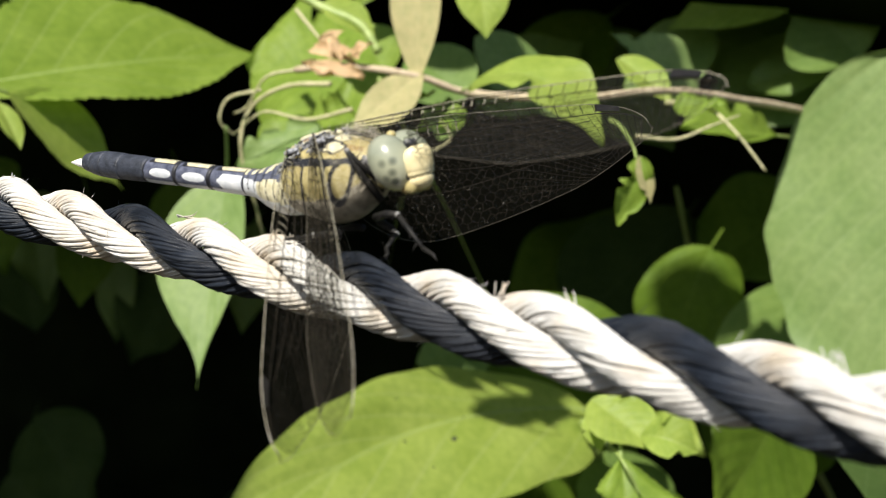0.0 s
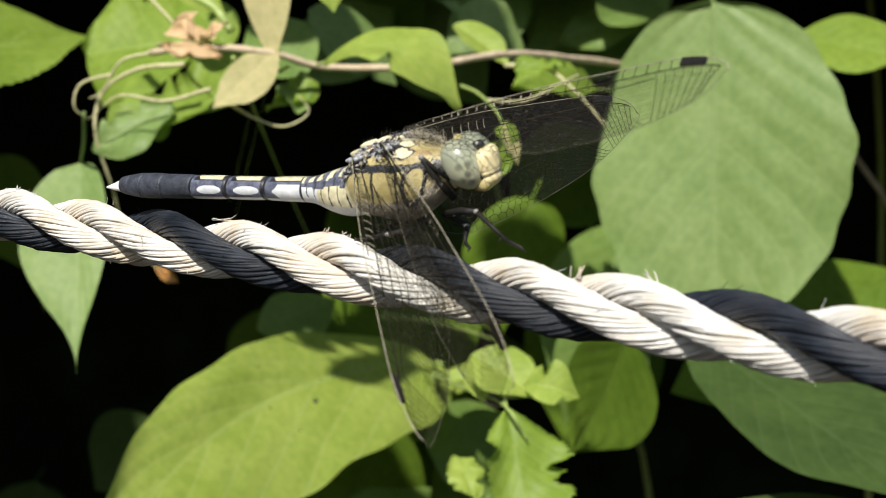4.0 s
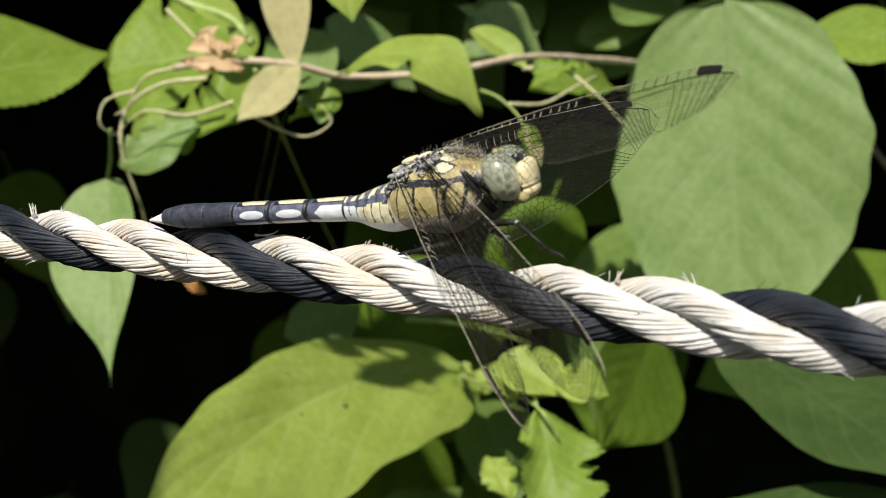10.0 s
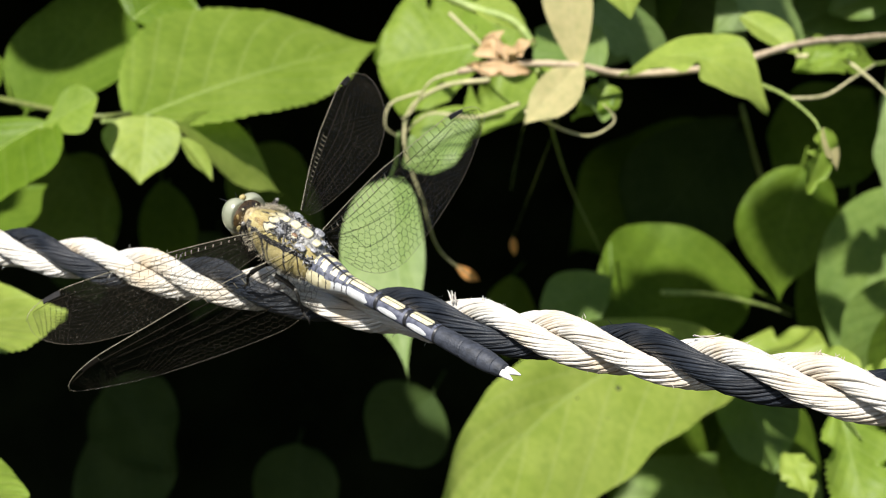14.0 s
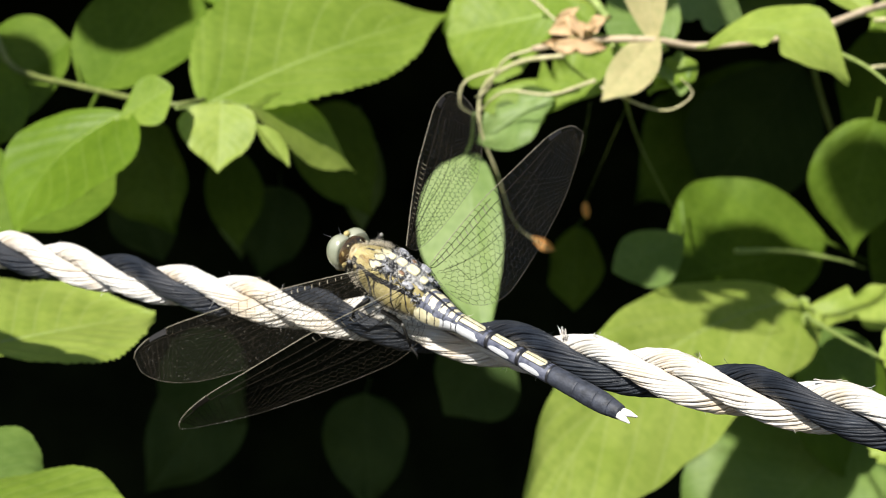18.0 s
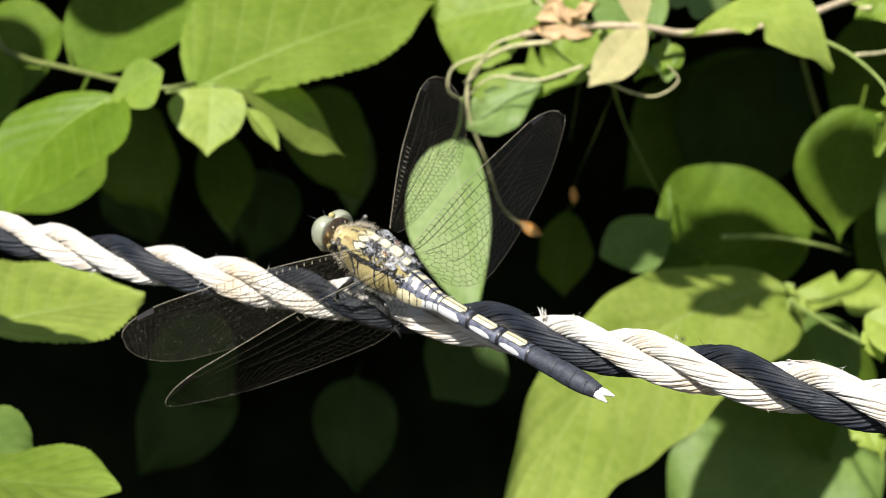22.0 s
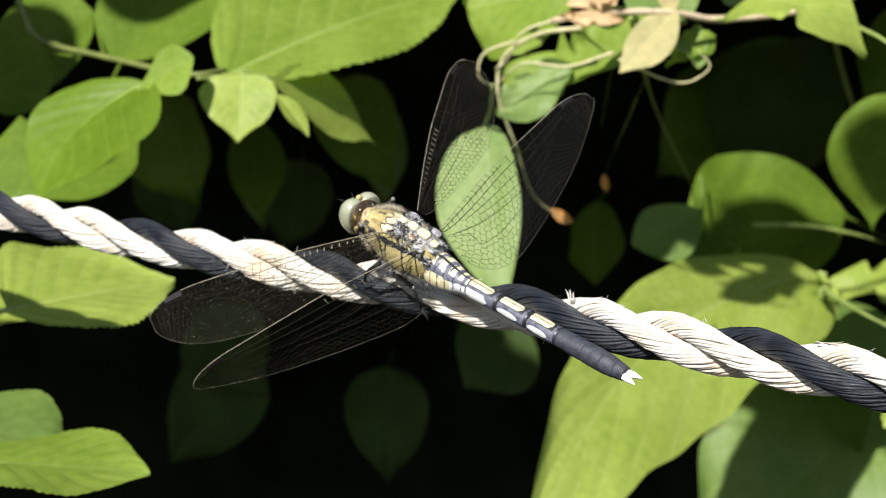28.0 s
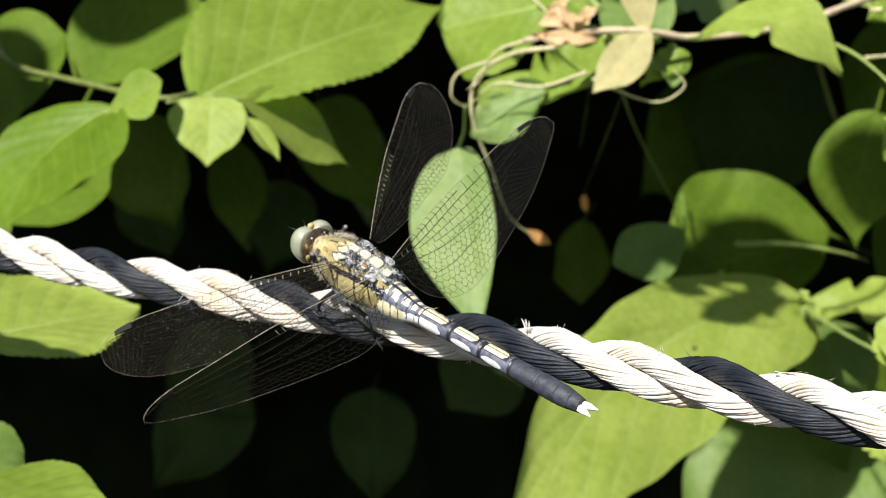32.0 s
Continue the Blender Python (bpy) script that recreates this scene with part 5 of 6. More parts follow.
for _s in (1, -1):
    for _x, _y, _z, _r in ((0.4, 2.0, 4.45, (0.8, 0.55, 0.28)), (-3.4, 2.0, 4.45, (0.85, 0.55, 0.28)), (-4.9, 1.0, 4.45, (0.5, 0.35, 0.2)), (1.15, 1.1, 4.55, (0.4, 0.28, 0.16))):
        fly_part("wing_hinge", blob((_x, _y * _s, _z), _r, BLUEGREY, 10, 18, None, 0.7), thorax, "crumpled blue-grey plate at the wing base")
    _knob = fly_part("hinge_knob", blob((-1.75, 1.35 * _s, 4.82), (0.62, 0.46, 0.22), CREAM, 10, 18), thorax, "brown knob in a pale ring at the wing base")
    fly_part("knob_top", blob((-1.75, 1.38 * _s, 4.97), (0.46, 0.33, 0.16), KNOB, 10, 16), _knob)
_rnd = random.Random(23)
_heap = {"pale": [], "dark": [], "mottled": []}
for _ in range(420):
    _x, _y = _rnd.uniform(-5.8, 1.5), _rnd.choice((-1, 1)) * _rnd.uniform(0.72, 2.7)
    _z = 0.72 + np.interp(_x, (-7.2, -6, -3, 0, 3), (1.6, 2.8, 4.4, 4.5, 4.1)) * math.sqrt(max(0.05, 1 - (_y / 3.6) ** 2)) - 0.05
    _d = Vector((_rnd.uniform(-1, 1), _rnd.uniform(-1, 1), _rnd.uniform(-0.3, 0.3))).normalized() * _rnd.uniform(0.18, 0.60)
    _c = Vector((_x, _y, _z))
    _w = _rnd.uniform(0.04, 0.13)
    _kink = Vector((_rnd.uniform(-0.2, 0.2), _rnd.uniform(-0.2, 0.2), _rnd.uniform(0.05, 0.28)))
    _heap[_rnd.choice(("pale", "dark", "dark", "mottled"))].append(tube([(_c - _d) * MM, (_c + _kink) * MM, (_c + _d) * MM], [_w * 0.4 * MM, _w * MM, _w * 0.4 * MM], 6))
for _k, _m2 in (("pale", BLUEGREY), ("dark", BLACK), ("mottled", GREY)):
    _v, _f = joined(_heap[_k])
    tagged(part("thorax_crust", mesh_of("thorax_crust", _v, _f, _m2), thorax), kind="stuff")
_rnd = random.Random(11)
_pieces = []
for _ in range(3000):
    _a, _x = _rnd.uniform(-2.0, 2.0), _rnd.choice((_rnd.uniform(-6.8, 6.2), _rnd.uniform(2.5, 6.3)))
    if _x < 2 and abs(_a) < 0.8 and _rnd.random() < 0.6:
        continue
    _h = np.interp(_x, (-7.2, -6, -3, 0, 3, 4.6, 6.4), (1.6, 2.8, 4.4, 4.65, 4.1, 3.2, 1.0))
    _w = np.interp(_x, (-7.2, -6, -3, 0, 3, 4.6, 6.4), (1.6, 2.3, 3.2, 3.35, 3.1, 2.6, 1.0))
    _b = Vector((_x, math.sin(_a) * _w, 0.6 + math.cos(_a) * _h))
    _o = Vector((_rnd.uniform(-0.5, 0.5), math.sin(_a), math.cos(_a))).normalized()
    _e = _b + _o * _rnd.uniform(0.3, 0.8) + Vector((_rnd.uniform(-0.3, 0.3),) * 3)
    _pieces.append(tube([_b * MM, (_b + _e) * 0.5 * MM, _e * MM], [0.008 * MM, 0.007 * MM, 0.002 * MM], 3))
_v, _f = joined(_pieces)
tagged(part("hairs", mesh_of("hairs", _v, _f, HAIR), thorax), kind="stuff")

# the head, which turns on its neck
fly_part("prothorax", blob((5.9, 0, 0.6), (1.1, 1.7, 1.8), MOTTLE, 14, 22), thorax, "mottled collar behind the head")
NECK = Vector((6.5, 0, 0.35))
head = fly_part("head", blob((1.0, 0, -0.3), (1.3, 2.3, 2.0), BLACK, 14, 20), fly, "head with grey-green eyes and an ivory face")
head.location, head.scale = NECK * MM, (0.95, 0.95, 0.93)


def flat_back(v):
    v.x = max(v.x, -0.75 + 0.15 * v.x)
    return v


for _s in (1, -1):
    _eye = fly_part("eye", blob((0, 0, 0), (2.15, 2.2, 2.85), EYE, 40, 56, flat_back), head, "grey-green compound eye with painted dark pseudopupils", (1.15, 1.18 * _s, 0.35))
    _eye.rotation_euler = (radians(-12 * _s), radians(-8), radians(6 * _s))
fly_part("back_plate", blob((0.05, 0, 0.25), (0.85, 2.75, 2.45), NAPE, 18, 30), head, "mottled brown and ochre back of the head")
for _s in (1, -1):
    # raised ochre, cream, brown and black spots on the back plate
    for _y, _z, _r, _m2, _lb in ((1.85, -0.95, (0.32, 0.60, 0.80), YELLOW, "ochre spot behind the eye"), (0.95, -1.25, (0.30, 0.42, 0.42), CREAM, "small cream spot behind the eye"),
                                 (1.1, 1.75, (0.28, 0.32, 0.26), CREAM, "small cream spot behind the eye"), (2.05, 0.75, (0.30, 0.34, 0.62), BROWN, "brown spot behind the eye"),
                                 (1.0, 0.55, (0.36, 0.5, 0.5), BLACK, "black spot behind the eye")):
        fly_part("cheek_spot", blob((-0.48 + 0.12 * _y + 0.05 * abs(_z), _y * _s, _z), _r, _m2, 10, 16), head, _lb)
    _v, _f = tube([Vector(p) * MM for p in ((0.15, 2.7 * _s, -1.2), (0.25, 2.95 * _s, 0.3), (0.3, 2.2 * _s, 2.0), (0.3, 0.8 * _s, 2.75))], 0.09 * MM, 6)
    part("eye_rim", mesh_of("eye_rim", _v, _f, CREAM), head, "thin cream rim round the back of the eye")


def lobed(v):
    v.z += 0.30 * abs(v.y) * (1 if v.z > 0 else 0) - 0.1
    v.x += 0.25 * max(0.0, v.z)
    return v


fly_part("forehead", blob((3.25, 0, -0.35), (1.2, 1.75, 1.65), FACE, 20, 30, lobed), head, "ivory forehead")
fly_part("clypeus", blob((3.20, 0, -1.25), (1.08, 1.62, 0.75), FACE, 14, 22), head, "ivory band over the lip")
fly_part("labrum", blob((3.0, 0, -1.95), (1.1, 1.45, 0.95), FACE, 14, 22), head, "ivory upper lip")
for _s in (1, -1):
    fly_part("mandible", blob((2.45, 1.05 * _s, -2.35), (0.8, 0.55, 0.75), YELLOW, 12, 16), head)
fly_part("chin", blob((2.0, 0, -2.55), (1.2, 1.5, 0.55), BROWN, 12, 18), head)
fly_part("face_edge", blob((2.75, 0, -0.35), (0.55, 2.02, 2.05), BLACK, 14, 24), head, "black line between face and eyes")
fly_part("vertex", blob((2.85, 0, 1.55), (0.75, 0.8, 0.55), BLACK, 10, 14), head, "black bump between the eyes")
fly_part("occiput", blob((0.95, 0, 2.95), (0.45, 0.5, 0.42), YELLOW, 10, 14), head, "small ochre knob behind the eyes")
fly_part("nape", blob((-0.55, 0, 0.4), (0.7, 1.3, 1.3), MOTTLE, 10, 16), head)
for _s in (1, -1):
    _v, _f = tube([Vector(p) * MM for p in ((3.1, 0.55 * _s, 1.6), (3.7, 0.9 * _s, 1.95), (4.7, 1.4 * _s, 2.3))], [0.08 * MM, 0.05 * MM, 0.025 * MM], 6)
    part("antenna", mesh_of("antenna", _v, _f, BLACK), head)
    fly_part("ocellus", blob((3.2, 0.5 * _s, 1.85), (0.22, 0.22, 0.22), GREY, 8, 10), head)

# the abdomen: segments behind one another
PIVOT = Vector((-5.0, 0, 0.5))


def base_paint(x, a):
    """Cream panels on the back between blue-slate bars, a slate band below them, beige panels on the side, pale blue beneath."""
    bk, cr, sl, pl, bd = range(5)
    u = -x / 7.5 + 0.006 * math.sin(a * 0.13)
    if a < 4:
        return bk
    if a < 40 + 3 * math.sin(u * 14):
        if any(abs(u - q) < w for q, w in ((0.14, 0.035), (0.36, 0.04), (0.60, 0.05), (0.80, 0.03), (0.98, 0.04))):
            return bd
        return bk if any(abs(u - q) < 0.012 for q in (0.19, 0.42, 0.67, 0.84)) else cr
    if a < 64 + 4 * math.sin(u * 11):
        return bd if (u * 5) % 1 < 0.8 else sl
    if a > 118 - 12 * u:
        return pl
    return bk if (u * 6.2 + 0.002 * a) % 1 < 0.13 else cr if u < 0.72 else pl


abdomen = fly_part("abdomen", loft([(-8.0, 0.0, 1.36, 1.28), (-6.6, 0, 1.5, 1.42), (-4.5, 0.0, 2.15, 2.0), (-2.5, 0.1, 2.6, 2.3), (-0.8, 0.2, 2.5, 2.2), (1.2, 0.2, 1.9, 1.8)], 64, base_paint, [BLACK, CREAM, SLATE, PALE, BLUEDARK], 16), fly, "swollen cream and blue-white base of the abdomen")
abdomen.location = PIVOT * MM


def segment_paint(kind):
    def paint(u, a):
        if kind == "dark":
            return 0
        if u < 0.06 or u > 0.93:
            return 0
        if a < 3.5:
            return 0
        if a < 30 and 0.10 < u < 0.82 - 0.004 * a:
            return 1
        if kind == "pale" and 52 < a < 125 and 0.08 < u < 0.72 - 0.003 * abs(a - 85):
            return 3
        if 62 < a < 112 and ((u - 0.42) / 0.33) ** 2 + ((a - 84) / 22) ** 2 < 1:
            return 3
        if a > 122:
            return 3
        return 2 if a > 36 or u > 0.86 else 0
    return paint


_x = -7.7
for _n, (_len, _h0, _h1, _kind) in enumerate(((5.6, 1.34, 1.24, "pale"), (5.4, 1.24, 1.24, "light"), (5.2, 1.26, 1.28, "light"), (4.3, 1.30, 1.34, "dark"), (3.1, 1.38, 1.40, "dark"), (2.1, 1.40, 1.22, "dark"), (1.5, 1.15, 0.95, "dark"))):
    _z0, _z1 = 0.0 - 0.0286 * (-_x - 7.5), 0.0 - 0.0286 * (-_x + _len - 7.5)
    _pt = segment_paint(_kind)
    _me = loft([(_x - _len, _z1, _h1 * 0.94, _h1 * 0.94), (_x - _len * 0.94, _z1, _h1, _h1), (_x - _len * 0.5, (_z0 + _z1) / 2, (_h0 + _h1) / 2 * 1.02, (_h0 + _h1) / 2 * 1.02), (_x - _len * 0.06, _z0, _h0, _h0), (_x, _z0, _h0 * 0.93, _h0 * 0.93)],
               120, (lambda x, a, x0=_x, l=_len, p=_pt: p((x0 - x) / l, a)), [SLATE if _kind == "dark" else BLACK, CREAM, BLUEDARK, PALE], 16)
    fly_part("abdomen_segment", _me, abdomen, "banded segment with cream and white spots" if _kind != "dark" else "slate-black hind segment")
    _x -= _len
for _s in (1, -1):
    _v, _f = tube([Vector(p) * MM for p in ((_x + 0.4, 0.35 * _s, -0.9), (_x - 0.8, 0.55 * _s, -0.85), (_x - 2.0, 0.75 * _s, -0.9))], [0.55 * MM, 0.45 * MM, 0.10 * MM], 10)
    part("tail_claw", mesh_of("tail_claw", _v, _f, WHITE), abdomen, "white pointed tail appendage")
_v, _f = tube([Vector(p) * MM for p in ((_x + 0.4, 0, -1.2), (_x - 1.1, 0, -1.45))], [0.5 * MM, 0.15 * MM], 10)
part("tail_claw", mesh_of("tail_claw", _v, _f, WHITE), abdomen, "white pointed tail appendage")


# the wings
def wing_meshes(kind):
    """Film, fine veins, main veins and dark spot of one wing in mm: x out along the span, y towards the leading edge."""
    fore = kind == "fore"
    length = 41.0 if fore else 39.5

    def lead(u):
        nod = 0.49 if fore else 0.41
        return 0.9 * math.sin(math.pi * min(1, u / nod) / 2) * (1 if u < nod else max(0, 1 - 0.85 * (u - nod) / (1 - nod))) - 2.9 * (1 - math.sqrt(max(0.0, 1 - max(0.0, (u - 0.78) / 0.22) ** 2)))

    def trail(u):
        if fore:
            w = 1.2 + 7.3 * min(1.0, u / 0.55) ** 0.75
        else:
            w = 2.0 + 9.3 * math.sqrt(1 - (1 - u / 0.25) ** 2) if u < 0.25 else 11.3 - 4.6 * ((u - 0.25) / 0.60) ** 1.4
        if u > 0.68:
            w = w + (2.9 - w) * (1 - math.sqrt(max(0.0, 1 - ((u - 0.68) / 0.32) ** 2)))
        return -w

    def fan(u, k):
        """The long veins run close together at the root and spread towards the middle of the wing."""
        return k if k <= 0.15 or k > 0.6 else 0.15 + (k - 0.15) * (0.30 + 0.70 * min(1.0, u / 0.45) ** 0.8)

    def point(u, k):
        l, t = lead(u), trail(u)
        v = l + (t - l) * k
        ripple = 0.16 * math.sin(k * 38) * (1 - k) * (1 - u * 0.6)
        return Vector((u * length, v, ripple + 0.5 * math.sin(u * 2.4) * k))

    nu, nk = 100, 20
    verts = [point(i / nu, j / nk) * MM for i in range(nu + 1) for j in range(nk + 1)]
    faces = [(i * (nk + 1) + j, (i + 1) * (nk + 1) + j, (i + 1) * (nk + 1) + j + 1, i * (nk + 1) + j + 1) for i in range(nu) for j in range(nk)]
    film = mesh_of("membrane", verts, faces, MEMBRANE)
    nod = 0.49 if fore else 0.41
    lines = [([(i / 30 * nod, 0.062) for i in range(31)], 0.050), ([(i / 40 * 0.97, 0.15) for i in range(41)], 0.055)]
    for k, u0, u1, r in ((0.24, 0.12, 0.80, 0.040), (0.36, 0.2, 0.70, 0.036), (0.46, 0.05, 0.66, 0.042), (0.58, 0.03, 0.60, 0.036)):
        lines.append(([(u0 + (u1 - u0) * i / 30, min(1.0, k + 0.05 * math.sin(i / 30 * 3))) for i in range(31)], r))
    lines.append(([(0.0, i / 8) for i in range(9)], 0.035))
    rims = [tube([point(i / 90, 1.0) * MM for i in range(91)], 0.026 * MM, 5), tube([point(1.0, i / 12) * MM for i in range(13)], 0.026 * MM, 5)]
    main = [tube([point(i / 90, 0.0) * MM for i in range(91)], 0.044 * MM, 6)]
    fine = [tube([point(u, fan(u, k)) * MM for u, k in ln], r * MM, 5) for ln, r in lines]

    def cross(u, k0, k1, r, to, slant=0.003):
        to.append(tube([point(u, fan(u, k0)) * MM, point(u + slant / 2, (fan(u, k0) + fan(u, k1)) / 2) * MM, point(u + slant, fan(u, k1)) * MM], r * MM, 4, False))

    # before the node: slanting dark bars, then a ladder of short shining ones
    bars = 17 if fore else 13
    for i in range(1, bars):
        u = nod * (i + 0.3 * noise.noise((i * 3.7, 1.0, 0.0))) / bars
        cross(u, 0.0, 0.062, 0.030, fine, 0.012)
        # pale vein colour carries the light these bars catch
        cross(u + 0.012, 0.062, 0.15, 0.055, main, 0.0)
    for i in range(1, 11):
        cross(nod + (0.86 - nod) * i / 11, 0.0, 0.15, 0.034, fine, 0.006)
    for i in range(2, 19):
        cross(i / 28, 0.15, 0.24, 0.030, fine)
        cross((i + 0.5) / 28, 0.24, 0.36, 0.028, fine)
        cross((i + 0.2) / 28, 0.36, 0.48, 0.028, fine)

    # beyond the middle: long veins that sweep back to the hind edge, with rungs between them
    def sweep(i, t):
        u0, k0 = (0.56 + 0.026 * i, 0.17) if i > 8 else (0.56 + 0.010 * (i - 8), 0.17 + (8 - i) * 0.082)
        u1 = 0.72 + 0.0147 * i if i < 19 else 0.999
        end = 1.0 if i < 16 else 1.0 - 0.10 * (i - 15)
        return u0 + (u1 - u0) * t, k0 + (end - k0) * t ** 1.35

    for i in range(17):
        fine.append(tube([point(*sweep(i, t / 24)) * MM for t in range(25)], 0.027 * MM, 4, False))
        if i:
            for t in range(1, 15):
                q = (t + 0.45 * (i % 2) + 0.35 * noise.noise((i * 5.3, t * 2.9, 3.0))) / 15
                fine.append(tube([point(*sweep(i, q)) * MM, point(*sweep(i - 1, min(1.0, q + 0.012))) * MM], 0.020 * MM, 3, False))

    def cell(u, k):
        """A corner of the net, shifted a little so that no two cells are alike."""
        w = 0.5 if k < 0.97 else 0.0
        return point(u + w * 0.020 * noise.noise((u * 90, k * 23, 1.0)), min(1.0, k + w * 0.07 * noise.noise((u * 85, k * 27, 7.0)))) * MM

    # six-sided cells behind the main veins
    rows = 6 if fore else 8
    du = 0.0285
    for r in range(rows):
        for c in range(int(0.97 / du)):
            u = 0.02 + (c + 0.5 * (r % 2)) * du
            edge = fan(u, 0.48)
            dk = (1 - edge) / rows
            k = edge + dk * r
            if u > 0.50 + 0.18 * (k - 0.48) / 0.52:
                continue
            a, b, d, e = cell(u, k + dk * 0.25), cell(u + du / 2, k - dk * 0.15), cell(u + du, k + dk * 0.25), cell(u, min(1.0, k + dk * 0.87))
            fine.append(tube([a, b, d], 0.030 * MM, 3, False))
            fine.append(tube([a, e], 0.030 * MM, 3, False))
    mv, mf = joined(main)
    fv, ff = joined(fine)
    rv, rf = joined(rims)
    us = (0.855, 0.925) if fore else (0.83, 0.905)
    sv, sf = [], []
    for i in range(9):
        u = us[0] + (us[1] - us[0]) * i / 8
        for k, h in ((0.0, 0.06), (0.11, 0.06), (0.11, -0.06), (0.0, -0.06)):
            sv.append((point(u, k) + Vector((0, 0, h * 2.2))) * MM)
    for i in range(8):
        for k in range(4):
            k2 = (k + 1) % 4
            sf.append((i * 4 + k, i * 4 + k2, i * 4 + 4 + k2, i * 4 + 4 + k))
    sf += [(3, 2, 1, 0), (32, 33, 34, 35)]
    return film, mesh_of("rim", rv, rf, RIM), mesh_of("leading_vein", mv, mf, COSTA), mesh_of("vein_net", fv, ff, VEIN), mesh_of("pterostigma", sv, sf, STIGMA, False)


WINGS = {}
for _kind in ("fore", "hind"):
    _film, _rim, _main, _net, _spot = wing_meshes(_kind)
    for _side, _s in (("L", 1), ("R", -1)):
        _w = part(_kind + "wing", _film, fly, "clear netted wing with a black spot near the tip")
        part("rim", _rim, _w)
        part("leading_vein", _main, _w, "pale amber leading vein with its ladder of cross veins")
        tagged(part("vein_net", _net, _w), kind="stuff")
        part("pterostigma", _spot, _w, "black wing spot")
        WINGS[_side + _kind[0].upper()] = _w


def leg(length, seed, folded=False):
    """A leg along x from the body to the foot, bent upwards at the knee, with spines and claws."""
    rnd = random.Random(seed)
    knee, ankle, foot = Vector((0.42 * length, 0, 0.17 * length)), Vector((0.82 * length, 0, 0.0)), Vector((length, 0, 0.0))
    if folded:
        knee, ankle, foot = Vector((length, 0, 0)), Vector((0.38 * length, 0.15, -0.75)), Vector((0.12 * length, 0.1, -0.75))
    v, f = tube([Vector((0, 0, 0)) * MM, knee * 0.5 * MM + Vector((0, 0, 0.2)) * MM, knee * MM], [0.38 * MM, 0.36 * MM, 0.27 * MM], 10)
    femur = mesh_of("femur", v, f, LEGM)
    v, f = tube([knee * MM, (knee + ankle) * 0.5 * MM, ankle * MM], [0.25 * MM, 0.21 * MM, 0.16 * MM], 8)
    tibia = mesh_of("tibia", v, f, LEGM)
    v, f = tube([ankle * MM, foot * MM, (foot + Vector((0.5, 0, -0.35))) * MM], [0.2 * MM, 0.15 * MM, 0.05 * MM], 8)
    tarsus = mesh_of("tarsus", v, f, LEGM)
    spines = []
    for i in range(14):
        u = rnd.uniform(0.1, 0.95)
        b = knee + (ankle - knee) * u
        e = b + Vector((rnd.uniform(0.0, 0.5), rnd.choice((-1, 1)) * rnd.uniform(0.3, 0.8), rnd.uniform(-0.7, -0.1)))
        spines.append(tube([b * MM, e * MM], [0.05 * MM, 0.015 * MM], 4))
    for i in range(10):
        u = rnd.uniform(0.15, 0.95)
        b = knee * u
        e = b + Vector((rnd.uniform(0.0, 0.3), rnd.choice((-1, 1)) * rnd.uniform(0.3, 0.7), rnd.uniform(-0.6, 0.0)))
        spines.append(tube([b * MM, e * MM], [0.05 * MM, 0.015 * MM], 4))
    v, f = joined(spines)
    ob = part("leg", femur, fly, "black spiny leg")
    part("tibia", tibia, ob)
    fly_part("knee", blob(tuple(knee), (0.29, 0.28, 0.29), KNEE, 10, 14), ob)
    part("tarsus", tarsus, ob)
    tagged(part("spines", mesh_of("spines", v, f, LEGM), ob), kind="stuff")
    return ob

# ---- what moves: seconds, place and turn ----
FLY_ROWS = [
    (0, 0.05457, -0.05714, 1.00601, 16.1, -18.9, -42.6),
    (1, 0.05505, -0.05784, 1.00584, 15.8, -19.6, -42.7),
    (2, 0.05551, -0.05848, 1.00630, 18.8, -15.3, -43.7),
    (3, 0.05550, -0.05816, 1.00624, 19.6, -16.9, -41.5),
    (6, 0.05588, -0.05903, 1.00575, 20.9, -21.7, -44.7),
    (7, 0.05599, -0.05872, 1.00583, 17.2, -20.6, -41.4),
    (8, 0.05590, -0.05873, 1.00582, 20.4, -20.3, -41.6),
    (9, 0.05611, -0.05896, 1.00572, 20.8, -20.3, -43.9),
    (10, 0.05577, -0.05869, 1.00581, 18.9, -19.3, -42.1),
    (10.1, 0.05577, -0.05869, 1.00581, 18.9, -19.3, -42.1),
    (10.2, 0.05778, -0.05242, 1.01848, 0.0, -32.0, -42.0),
    (10.3, 0.05500, -0.03000, 1.08500, 0.0, -30.0, -85.0),
    (10.4, 0.01000, 0.01000, 1.11000, 0.0, -15.0, -140.0),
    (10.5, -0.02000, 0.01200, 1.05000, 0.0, -15.0, 170.0),
    (10.65, -0.01774, -0.00097, 1.01394, -27.7, -32.2, 155.4),
    (10.8, -0.01474, -0.00297, 1.00494, -27.7, -32.2, 155.4),
    (32, -0.01474, -0.00297, 1.00494, -27.7, -32.2, 155.4),
]
